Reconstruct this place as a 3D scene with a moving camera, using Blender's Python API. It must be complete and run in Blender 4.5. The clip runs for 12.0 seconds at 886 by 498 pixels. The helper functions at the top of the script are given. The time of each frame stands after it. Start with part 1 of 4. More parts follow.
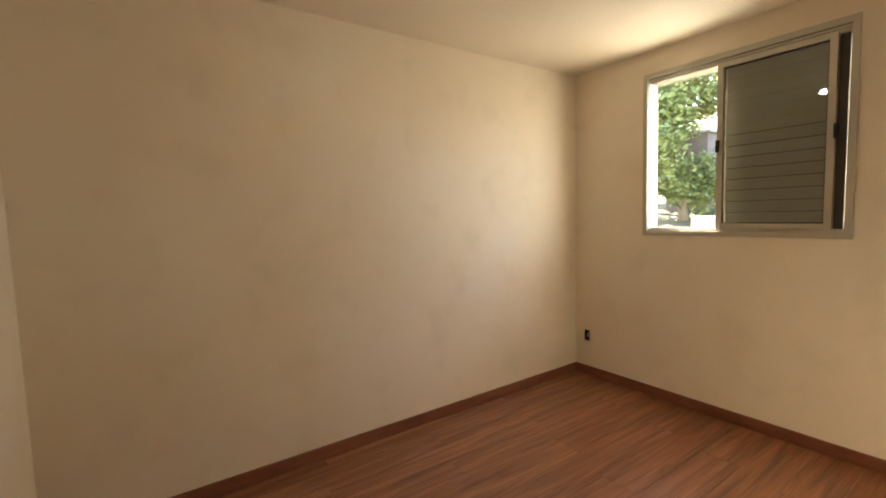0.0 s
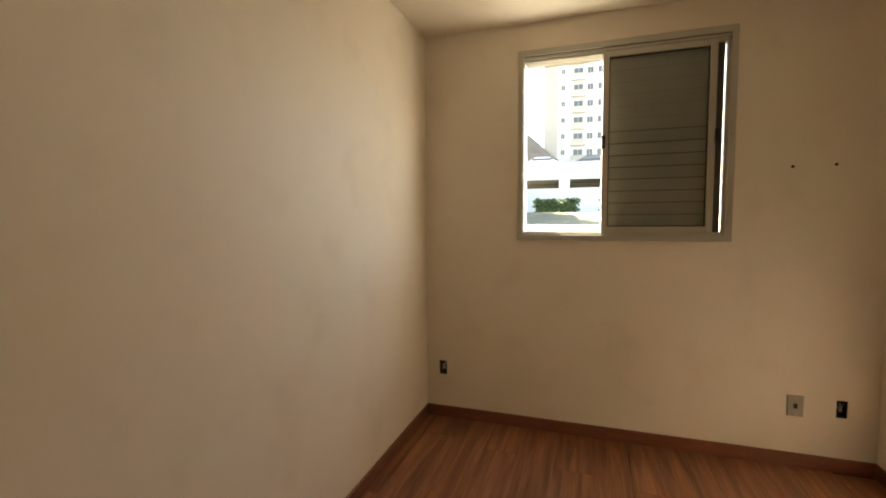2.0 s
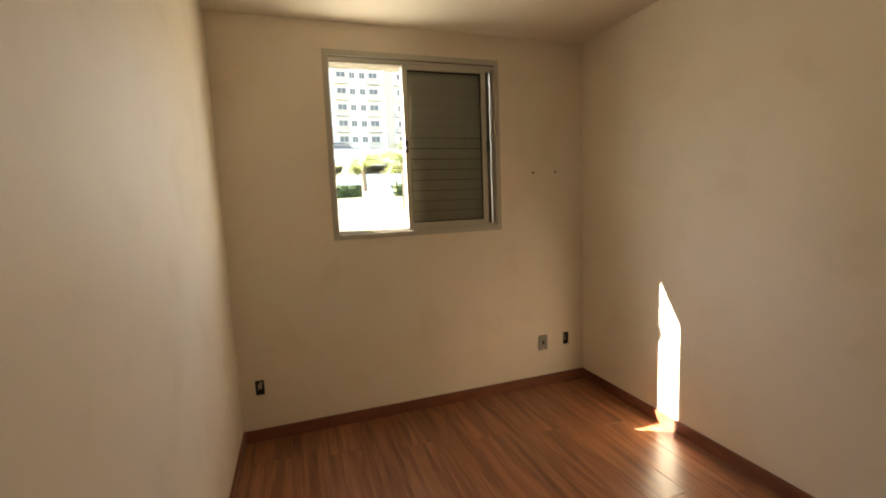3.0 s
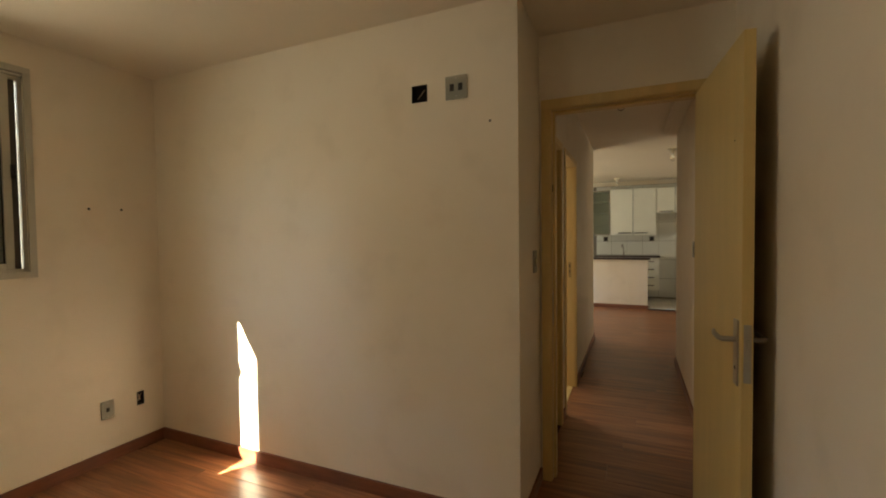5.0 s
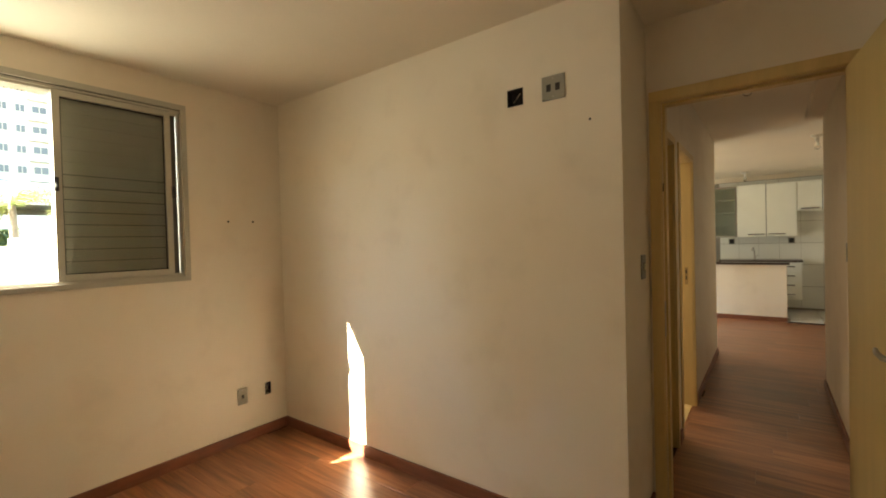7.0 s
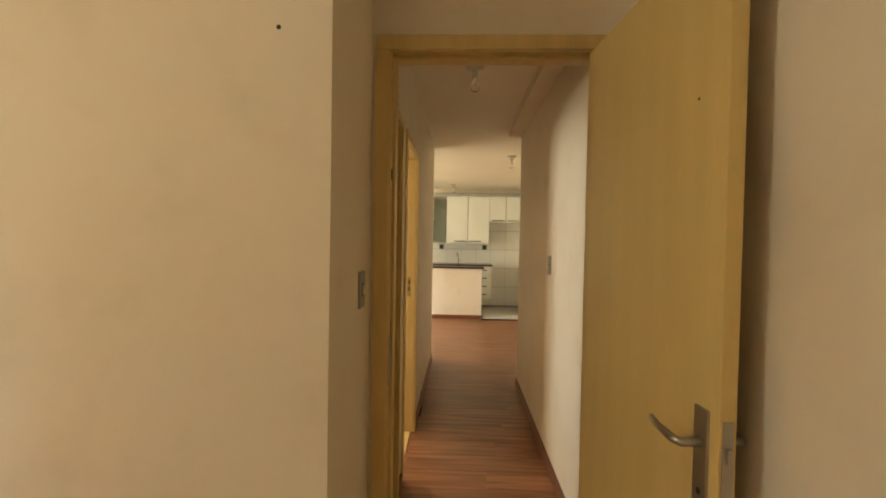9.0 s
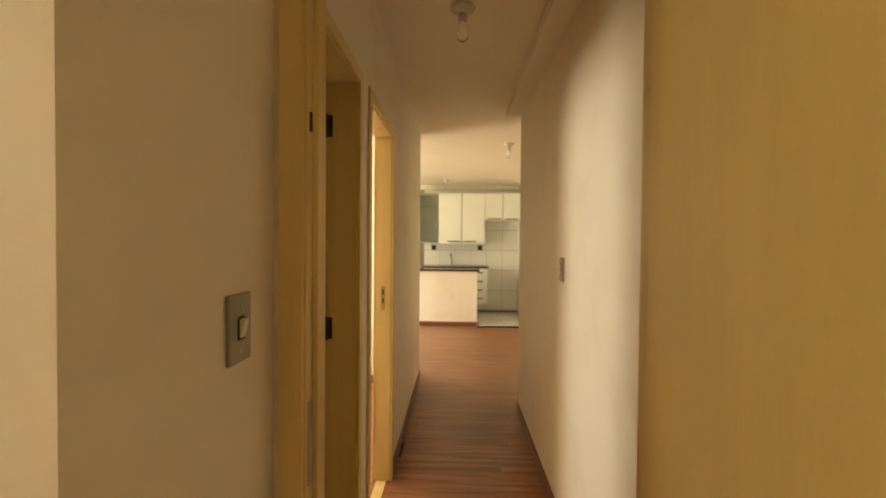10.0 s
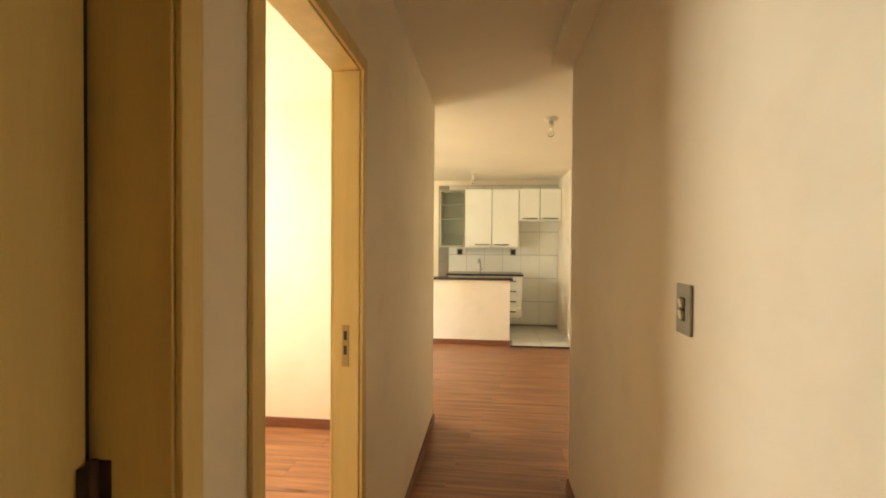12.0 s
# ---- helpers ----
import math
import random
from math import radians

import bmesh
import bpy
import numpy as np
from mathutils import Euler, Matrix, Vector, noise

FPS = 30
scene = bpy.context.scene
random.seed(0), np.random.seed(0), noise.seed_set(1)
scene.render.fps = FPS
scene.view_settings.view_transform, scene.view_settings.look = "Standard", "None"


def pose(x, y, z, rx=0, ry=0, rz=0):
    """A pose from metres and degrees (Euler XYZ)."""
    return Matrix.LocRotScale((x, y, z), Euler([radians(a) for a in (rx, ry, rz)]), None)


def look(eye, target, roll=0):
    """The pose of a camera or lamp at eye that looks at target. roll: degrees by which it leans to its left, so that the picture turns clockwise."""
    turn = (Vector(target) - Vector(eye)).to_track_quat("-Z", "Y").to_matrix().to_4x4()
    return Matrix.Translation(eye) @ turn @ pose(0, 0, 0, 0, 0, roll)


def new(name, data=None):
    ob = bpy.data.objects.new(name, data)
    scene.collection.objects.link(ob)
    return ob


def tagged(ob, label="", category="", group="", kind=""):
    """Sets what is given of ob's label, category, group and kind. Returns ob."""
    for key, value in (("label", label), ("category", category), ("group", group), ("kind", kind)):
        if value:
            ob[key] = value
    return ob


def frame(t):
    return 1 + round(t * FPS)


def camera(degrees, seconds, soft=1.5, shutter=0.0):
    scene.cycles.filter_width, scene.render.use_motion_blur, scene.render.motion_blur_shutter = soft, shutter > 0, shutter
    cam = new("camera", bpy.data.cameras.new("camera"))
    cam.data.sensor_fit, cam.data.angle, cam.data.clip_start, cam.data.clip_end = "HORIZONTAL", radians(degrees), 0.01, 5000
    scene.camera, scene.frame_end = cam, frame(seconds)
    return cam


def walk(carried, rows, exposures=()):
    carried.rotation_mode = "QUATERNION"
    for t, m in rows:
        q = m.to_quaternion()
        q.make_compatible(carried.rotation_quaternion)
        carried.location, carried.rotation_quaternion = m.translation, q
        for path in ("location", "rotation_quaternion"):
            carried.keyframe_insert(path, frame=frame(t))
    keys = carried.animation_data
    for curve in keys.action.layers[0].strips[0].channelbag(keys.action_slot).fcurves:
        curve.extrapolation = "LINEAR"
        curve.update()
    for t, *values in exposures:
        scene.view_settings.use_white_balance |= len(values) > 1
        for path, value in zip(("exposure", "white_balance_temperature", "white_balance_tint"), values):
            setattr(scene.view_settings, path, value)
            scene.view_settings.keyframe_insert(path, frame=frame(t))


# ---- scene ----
cam = camera(91.2, 12.0, soft=1.9)
PATH = [
    (0, (0.08, 0.242, 1.385), (1.211, 1.884, 1.226), -1.7),
    (0.5, (0.149, 0.526, 1.413), (1.717, 1.752, 1.226), -2.2),
    (1, (0.292, 0.848, 1.416), (1.761, 2.183, 1.172), -2.8),
    (1.5, (0.354, 1.191, 1.348), (2.017, 2.285, 1.147), -1.2),
    (2, (0.398, 1.613, 1.326), (2.29, 2.246, 1.188), -0.4),
    (2.5, (0.444, 1.969, 1.379), (2.426, 2.163, 1.189), -1.1),
    (3, (0.356, 2.248, 1.419), (2.238, 1.611, 1.192), -2.3),
    (3.5, (0.231, 2.243, 1.381), (1.761, 0.965, 1.229), 2.0),
    (3.7, (0.202, 2.223, 1.379), (1.581, 0.784, 1.223), 1.5),
    (5.3, (0.055, 2.172, 1.403), (0.815, 0.323, 1.352), -1.5),
    (5.5, (0.038, 2.176, 1.407), (0.786, 0.322, 1.359), -2.0),
    (6, (0.017, 2.189, 1.419), (0.851, 0.371, 1.405), -1.8),
    (6.5, (0.023, 2.193, 1.42), (1.085, 0.498, 1.409), -1.9),
    (7, (0.067, 2.161, 1.397), (1.267, 0.561, 1.367), -1.5),
    (7.5, (0.186, 1.978, 1.409), (1.137, 0.218, 1.4), -0.2),
    (7.7, (0.216, 1.906, 1.425), (0.996, 0.065, 1.417), 0.0),
    (9.5, (0.243, 0.938, 1.412), (0.265, -1.011, 1.371), 1.2),
    (10, (0.187, 0.603, 1.404), (0.249, -1.396, 1.366), 0.5),
    (10.5, (0.154, 0.323, 1.396), (0.28, -1.672, 1.313), 0.0),
    (11, (0.166, 0.044, 1.413), (0.117, -1.955, 1.385), 1.7),
    (11.5, (0.166, -0.214, 1.393), (0.133, -2.213, 1.339), 1.0),
    (12, (0.127, -0.465, 1.42), (0.34, -2.454, 1.392), 0.4),
]
EXPOSURES = [(0.0, 4.75, 7250, 7), (1.0, 4.35, 7250, 7), (2.0, 4.25, 7250, 7), (3.0, 4.3, 7250, 7), (3.7, 3.85, 7250, 6),
             (5.5, 4.55, 7200, 0), (7.5, 4.85, 7200, 0), (9.5, 5.45, 8500, 1), (10.0, 5.6, 8700, 1), (10.5, 5.75, 8600, 1),
             (11.0, 5.85, 8600, 0), (12.0, 5.65, 8600, 2)]
walk(cam, [(t, look(eye, target, roll)) for t, eye, target, roll in PATH], EXPOSURES)

# ---- light ----
SUN = Vector((0.56, 1.0, 0.905)).normalized()
world = bpy.data.worlds.new("world")
scene.world = world
world.use_nodes = True
wn = world.node_tree
sky = wn.nodes.new("ShaderNodeTexSky")
sky.sky_type, sky.sun_disc = "NISHITA", False
sky.sun_elevation = math.asin(SUN.z)
sky.sun_rotation = math.atan2(SUN.x, SUN.y)
wn.links.new(sky.outputs["Color"], wn.nodes["Background"].inputs["Color"])
wn.nodes["Background"].inputs["Strength"].default_value = 0.08

sun_data = bpy.data.lights.new("sun", "SUN")
sun_data.energy, sun_data.angle, sun_data.color = 4.4, radians(0.5), (1.0, 0.94, 0.85)
sun = new("sun", sun_data)
sun.matrix_world = look(SUN * 60, (0, 0, 0))


def window_light(name, place, target, wide, high, watts, colour=(1.0, 0.97, 0.93)):
    """Daylight that enters through a window's opening."""
    data = bpy.data.lights.new(name, "AREA")
    data.shape, data.size, data.size_y = "RECTANGLE", wide, high
    data.energy, data.color = watts, colour
    ob = new(name, data)
    ob.matrix_world = look(place, target)
    return ob


window_light("daylight_bedroom", (3.24, 1.455, 1.76), (0, 1.455, 1.5), 1.1, 1.08, 1.35)
window_light("daylight_room_two", (3.16, -2.9, 1.75), (0, -2.1, 1.3), 1.0, 1.0, 1.75, (0.97, 0.97, 1.0))
window_light("daylight_living", (3.16, -5.4, 1.35), (0, -5.2, 1.2), 1.6, 1.9, 1.6, (0.97, 0.97, 1.0))

# ---- materials ----


def node_material(name, colour, rough=0.6, metal=0.0):
    m = bpy.data.materials.new(name)
    m.use_nodes = True
    b = m.node_tree.nodes["Principled BSDF"]
    b.inputs["Base Color"].default_value = (*colour, 1)
    b.inputs["Roughness"].default_value = rough
    b.inputs["Metallic"].default_value = metal
    return m, m.node_tree, b


def surface(name, colour, rough=0.6, metal=0.0, vary=0.12, scale=3.0, fine=60.0, bump=0.1, depth=0.002, stretch=(1, 1, 1), shift=0.0):
    """Colour that varies at two scales, with a fine relief; shift: how much one piece differs from the next."""
    m, tree, b = node_material(name, colour, rough, metal)
    new_node, link = tree.nodes.new, tree.links.new
    co = new_node("ShaderNodeTexCoord")
    mp = new_node("ShaderNodeMapping")
    mp.inputs["Scale"].default_value = stretch
    link(co.outputs["Object"], mp.inputs["Vector"])
    big, small = new_node("ShaderNodeTexNoise"), new_node("ShaderNodeTexNoise")
    big.inputs["Scale"].default_value, big.inputs["Detail"].default_value = scale, 5
    small.inputs["Scale"].default_value, small.inputs["Detail"].default_value = fine, 3
    link(mp.outputs[0], big.inputs["Vector"])
    link(mp.outputs[0], small.inputs["Vector"])
    add = new_node("ShaderNodeMath")
    add.operation = "MULTIPLY_ADD"
    add.inputs[1].default_value = 0.35
    link(small.outputs["Fac"], add.inputs[0])
    link(big.outputs["Fac"], add.inputs[2])
    ramp = new_node("ShaderNodeMapRange")
    ramp.inputs["From Min"].default_value, ramp.inputs["From Max"].default_value = 0.35, 1.0
    ramp.inputs["To Min"].default_value, ramp.inputs["To Max"].default_value = 1 - vary, 1 + vary
    link(add.outputs[0], ramp.inputs["Value"])
    hsv = new_node("ShaderNodeHueSaturation")
    hsv.inputs["Color"].default_value = (*colour, 1)
    value = ramp.outputs["Result"]
    if shift:
        info = new_node("ShaderNodeObjectInfo")
        r2 = new_node("ShaderNodeMapRange")
        r2.inputs["To Min"].default_value, r2.inputs["To Max"].default_value = 1 - shift, 1 + shift
        link(info.outputs["Random"], r2.inputs["Value"])
        mul = new_node("ShaderNodeMath")
        mul.operation = "MULTIPLY"
        link(value, mul.inputs[0])
        link(r2.outputs["Result"], mul.inputs[1])
        value = mul.outputs[0]
    link(value, hsv.inputs["Value"])
    link(hsv.outputs["Color"], b.inputs["Base Color"])
    if bump:
        bp = new_node("ShaderNodeBump")
        bp.inputs["Strength"].default_value, bp.inputs["Distance"].default_value = bump, depth
        link(add.outputs[0], bp.inputs["Height"])
        link(bp.outputs["Normal"], b.inputs["Normal"])
    return m


def wall_paint():
    """Off-white emulsion with roller texture, soft yellowed patches and grey scuffs."""
    m, tree, b = node_material("wall_paint", (0.8, 0.73, 0.62), 0.62)
    new_node, link = tree.nodes.new, tree.links.new
    co = new_node("ShaderNodeTexCoord")
    a, c, d = (new_node("ShaderNodeTexNoise") for _ in range(3))
    a.inputs["Scale"].default_value, a.inputs["Detail"].default_value = 1.1, 3
    c.inputs["Scale"].default_value, c.inputs["Detail"].default_value = 4.5, 6
    d.inputs["Scale"].default_value, d.inputs["Detail"].default_value = 190, 2
    for n in (a, c, d):
        link(co.outputs["Object"], n.inputs["Vector"])
    r1 = new_node("ShaderNodeValToRGB")
    r1.color_ramp.elements[0].position, r1.color_ramp.elements[0].color = 0.34, (0.75, 0.64, 0.49, 1)
    r1.color_ramp.elements[1].position, r1.color_ramp.elements[1].color = 0.62, (0.78, 0.69, 0.565, 1)
    link(a.outputs["Fac"], r1.inputs["Fac"])
    r2 = new_node("ShaderNodeValToRGB")
    r2.color_ramp.elements[0].position, r2.color_ramp.elements[0].color = 0.28, (0.86, 0.84, 0.82, 1)
    r2.color_ramp.elements[1].position, r2.color_ramp.elements[1].color = 0.46, (1, 1, 1, 1)
    link(c.outputs["Fac"], r2.inputs["Fac"])
    mix = new_node("ShaderNodeMix")
    mix.data_type, mix.blend_type = "RGBA", "MULTIPLY"
    mix.inputs["Factor"].default_value = 0.4
    link(r1.outputs["Color"], mix.inputs[6])
    link(r2.outputs["Color"], mix.inputs[7])
    link(mix.outputs[2], b.inputs["Base Color"])
    bp = new_node("ShaderNodeBump")
    bp.inputs["Strength"].default_value, bp.inputs["Distance"].default_value = 0.12, 0.002
    add = new_node("ShaderNodeMath")
    add.operation = "ADD"
    link(c.outputs["Fac"], add.inputs[0])
    link(d.outputs["Fac"], add.inputs[1])
    link(add.outputs[0], bp.inputs["Height"])
    link(bp.outputs["Normal"], b.inputs["Normal"])
    return m


def laminate():
    """Reddish-brown laminate with grain along x."""
    m, tree, b = node_material("laminate", (0.2, 0.08, 0.04), 0.36)
    new_node, link = tree.nodes.new, tree.links.new
    geo = new_node("ShaderNodeNewGeometry")
    info = new_node("ShaderNodeObjectInfo")
    off = new_node("ShaderNodeVectorMath")
    off.operation = "MULTIPLY_ADD"
    comb = new_node("ShaderNodeCombineXYZ")
    for k in range(3):
        link(info.outputs["Random"], comb.inputs[k])
    off.inputs[1].default_value = (9, 7, 5)
    link(comb.outputs[0], off.inputs[0])
    link(geo.outputs["Position"], off.inputs[2])
    mp, mp2 = new_node("ShaderNodeMapping"), new_node("ShaderNodeMapping")
    mp.inputs["Scale"].default_value = (1.6, 26, 1)
    mp2.inputs["Scale"].default_value = (5, 170, 1)
    link(off.outputs[0], mp.inputs["Vector"])
    link(off.outputs[0], mp2.inputs["Vector"])
    n1, n2 = new_node("ShaderNodeTexNoise"), new_node("ShaderNodeTexNoise")
    n1.inputs["Scale"].default_value, n1.inputs["Detail"].default_value, n1.inputs["Distortion"].default_value = 1.0, 6, 0.6
    n2.inputs["Scale"].default_value, n2.inputs["Detail"].default_value = 1.0, 3
    link(mp.outputs[0], n1.inputs["Vector"])
    link(mp2.outputs[0], n2.inputs["Vector"])
    add = new_node("ShaderNodeMath")
    add.operation = "MULTIPLY_ADD"
    add.inputs[1].default_value = 0.4
    link(n2.outputs["Fac"], add.inputs[0])
    link(n1.outputs["Fac"], add.inputs[2])
    ramp = new_node("ShaderNodeValToRGB")
    e = ramp.color_ramp.elements
    e[0].position, e[0].color = 0.48, (0.135, 0.05, 0.023, 1)
    e[1].position, e[1].color = 0.92, (0.40, 0.175, 0.082, 1)
    mid = e.new(0.68)
    mid.color = (0.25, 0.098, 0.044, 1)
    link(add.outputs[0], ramp.inputs["Fac"])
    r2 = new_node("ShaderNodeMapRange")
    r2.inputs["To Min"].default_value, r2.inputs["To Max"].default_value = 0.9, 1.1
    link(info.outputs["Random"], r2.inputs["Value"])
    hsv = new_node("ShaderNodeHueSaturation")
    link(ramp.outputs["Color"], hsv.inputs["Color"])
    link(r2.outputs["Result"], hsv.inputs["Value"])
    link(hsv.outputs["Color"], b.inputs["Base Color"])
    rr = new_node("ShaderNodeMapRange")
    rr.inputs["To Min"].default_value, rr.inputs["To Max"].default_value = 0.24, 0.38
    link(n1.outputs["Fac"], rr.inputs["Value"])
    link(rr.outputs["Result"], b.inputs["Roughness"])
    bp = new_node("ShaderNodeBump")
    bp.inputs["Strength"].default_value, bp.inputs["Distance"].default_value = 0.08, 0.001
    link(add.outputs[0], bp.inputs["Height"])
    link(bp.outputs["Normal"], b.inputs["Normal"])
    return m


def glass(name, tint=(0.92, 0.95, 0.93), rough=0.0):
    m, tree, b = node_material(name, tint, rough)
    b.inputs["Transmission Weight"].default_value = 1.0
    b.inputs["IOR"].default_value = 1.45
    return m


PAINT = wall_paint()
CEILING = surface("ceiling_paint", (0.78, 0.69, 0.56), 0.75, vary=0.05, scale=1.5, fine=120, bump=0.1)
LAMINATE = laminate()
SUBFLOOR = surface("floor_joint", (0.05, 0.022, 0.012), 0.8)
SKIRTING = surface("skirting_wood", (0.19, 0.066, 0.034), 0.42, vary=0.3, scale=6, fine=90, stretch=(1, 1, 6), bump=0.08)
FRAME_WOOD = surface("frame_varnish", (0.65, 0.47, 0.20), 0.42, vary=0.13, scale=3, fine=45, stretch=(6, 6, 0.5), bump=0.08)
LEAF_WOOD = surface("door_varnish", (0.66, 0.49, 0.205), 0.45, vary=0.08, scale=2.5, fine=40, stretch=(5, 5, 0.5), bump=0.06)
ALUMINIUM = surface("window_aluminium", (0.45, 0.415, 0.34), 0.45, 0.2, vary=0.06, scale=5, fine=80, bump=0.04)
# much darker tone for the shutter sash's south stile
DARK_ALUMINIUM = surface("dark_aluminium", (0.075, 0.062, 0.048), 0.6, 0.2, vary=0.2, scale=12, fine=90, bump=0.05)
SLAT = surface("shutter_slat", (0.38, 0.36, 0.28), 0.55, vary=0.07, scale=6, fine=70, bump=0.05, shift=0.03)
# near black for the pane's rubber edging and for shade put into narrow gaps
DARK = surface("dark_seal_and_gap", (0.03, 0.027, 0.024), 0.7, vary=0.2)
PLATE = surface("socket_plate", (0.29, 0.275, 0.225), 0.5, 0.1, vary=0.06, scale=20, fine=150, bump=0.05)
IVORY = surface("ivory_rocker", (0.72, 0.66, 0.45), 0.4, vary=0.05)
BOX_BLACK = surface("junction_box", (0.02, 0.017, 0.015), 0.8, vary=0.3, scale=20)
WIRE = surface("bare_wire", (0.6, 0.5, 0.38), 0.5, vary=0.1)
RUST = surface("rusty_iron", (0.055, 0.03, 0.018), 0.6, 0.5, vary=0.4, scale=30, fine=160, bump=0.3)
HANDLE = surface("dark_metal_handle", (0.10, 0.085, 0.065), 0.4, 0.6, vary=0.1, scale=20)
STEEL = surface("brushed_steel", (0.42, 0.39, 0.35), 0.32, 0.9, vary=0.08, scale=20, fine=200, bump=0.03)
BRASS = surface("dull_brass", (0.36, 0.25, 0.12), 0.4, 0.8, vary=0.15, scale=30)
GLASS = glass("clear_glass")
GREEN_GLASS = glass("green_glass", (0.72, 0.78, 0.73), 0.05)
TILE = surface("wall_tile", (0.74, 0.74, 0.69), 0.16, vary=0.04, scale=4, fine=30, bump=0.02, shift=0.02)
GROUT = surface("grout", (0.24, 0.21, 0.17), 0.85, vary=0.2)
FLOOR_TILE = surface("floor_tile", (0.70, 0.69, 0.64), 0.2, vary=0.07, scale=4, fine=40, bump=0.02, shift=0.03)
CABINET = surface("cabinet_white", (0.80, 0.80, 0.72), 0.35, vary=0.03, scale=5, fine=60, bump=0.02)
GRANITE = surface("dark_granite", (0.055, 0.035, 0.028), 0.2, vary=0.5, scale=40, fine=220, bump=0.02)
PORCELAIN = surface("porcelain", (0.62, 0.56, 0.46), 0.3, vary=0.06)
BULB = glass("bulb_glass", (0.95, 0.93, 0.88), 0.12)
LIT_BULB, _, lit = node_material("lit_bulb", (0.9, 0.88, 0.8), 0.3)
lit.inputs["Emission Color"].default_value = (1.0, 0.94, 0.84, 1)
lit.inputs["Emission Strength"].default_value = 3.0
# outside
GRASS = surface("lawn", (0.085, 0.075, 0.034), 0.9, vary=0.35, scale=0.6, fine=9, bump=0.5, depth=0.05)
SOIL = surface("bare_soil", (0.15, 0.105, 0.065), 0.95, vary=0.3, scale=0.3, fine=3, bump=0.5, depth=0.1)
RENDER = surface("facade_render", (0.60, 0.56, 0.50), 0.85, vary=0.05, scale=0.4, fine=6, bump=0.05)
BEIGE = surface("facade_beige", (0.42, 0.35, 0.27), 0.85, vary=0.06, scale=0.4, fine=6, bump=0.05)
YELLOW = surface("garden_wall_paint", (0.72, 0.62, 0.40), 0.85, vary=0.1, scale=0.8, fine=12, bump=0.1)
CONCRETE = surface("concrete", (0.30, 0.285, 0.265), 0.85, vary=0.15, scale=0.5, fine=8, bump=0.2)
PANE = surface("far_pane", (0.07, 0.07, 0.07), 0.3, vary=0.3, scale=0.5)
HEDGE = surface("hedge_leaf", (0.06, 0.085, 0.025), 0.75, vary=0.5, scale=2, fine=20, bump=0.2)
LEAVES = surface("tree_leaf", (0.15, 0.17, 0.05), 0.7, vary=0.5, scale=0.8, fine=8, bump=0.1)
DARK_LEAVES = surface("dark_tree_leaf", (0.075, 0.115, 0.04), 0.7, vary=0.5, scale=0.8, fine=8, bump=0.1)
PALM_LEAF = surface("palm_leaf", (0.20, 0.22, 0.055), 0.6, vary=0.4, scale=2, fine=20, bump=0.1)
BARK = surface("bark", (0.20, 0.15, 0.10), 0.9, vary=0.3, scale=8, fine=40, bump=0.5, depth=0.01)
CAR_WHITE = surface("white_car_paint", (0.75, 0.75, 0.75), 0.25, vary=0.03)
CAR_DARK = surface("dark_car_paint", (0.04, 0.045, 0.055), 0.25, vary=0.05)
RED = surface("red_play_frame", (0.42, 0.06, 0.04), 0.5, vary=0.1)
SHED = surface("weathered_shed", (0.16, 0.12, 0.11), 0.85, vary=0.2, scale=2, fine=20)
RUBBER = surface("rubber", (0.02, 0.02, 0.02), 0.9)

# ---- builders ----


def box_in(bm, x0, y0, z0, x1, y1, z1, bevel=0.0):
    v = [bm.verts.new((x, y, z)) for z in (z0, z1) for y in (y0, y1) for x in (x0, x1)]
    fs = [bm.faces.new([v[i] for i in q]) for q in ((0, 2, 3, 1), (4, 5, 7, 6), (0, 1, 5, 4), (2, 6, 7, 3), (0, 4, 6, 2), (1, 3, 7, 5))]
    if bevel:
        es = list({e for f in fs for e in f.edges})
        bmesh.ops.bevel(bm, geom=es, offset=bevel, segments=2, affect="EDGES", profile=0.6)
    return bm


def box(x0, y0, z0, x1, y1, z1, bevel=0.0):
    return box_in(bmesh.new(), min(x0, x1), min(y0, y1), min(z0, z1), max(x0, x1), max(y0, y1), max(z0, z1), bevel)


def tube(points, radius, seg=10):
    """A round bar along points; radius may be a list."""
    bm = bmesh.new()
    pts = [Vector(p) for p in points]
    rad = radius if isinstance(radius, (list, tuple)) else [radius] * len(pts)
    rings = []
    for i, p in enumerate(pts):
        d = (pts[min(i + 1, len(pts) - 1)] - pts[max(i - 1, 0)]).normalized()
        u = d.orthogonal().normalized()
        if i and abs(d.dot(last)) < 0.99:
            u = (last_u - d * last_u.dot(d)).normalized()
        elif i:
            u = (last_u - d * last_u.dot(d)).normalized()
        w = d.cross(u)
        rings.append([bm.verts.new(p + (u * math.cos(a) + w * math.sin(a)) * rad[i]) for a in (2 * math.pi * k / seg for k in range(seg))])
        last, last_u = d, u
    for a, b in zip(rings, rings[1:]):
        for k in range(seg):
            bm.faces.new((a[k], a[(k + 1) % seg], b[(k + 1) % seg], b[k])).smooth = True
    bm.faces.new(rings[0][::-1])
    bm.faces.new(rings[-1])
    return bm


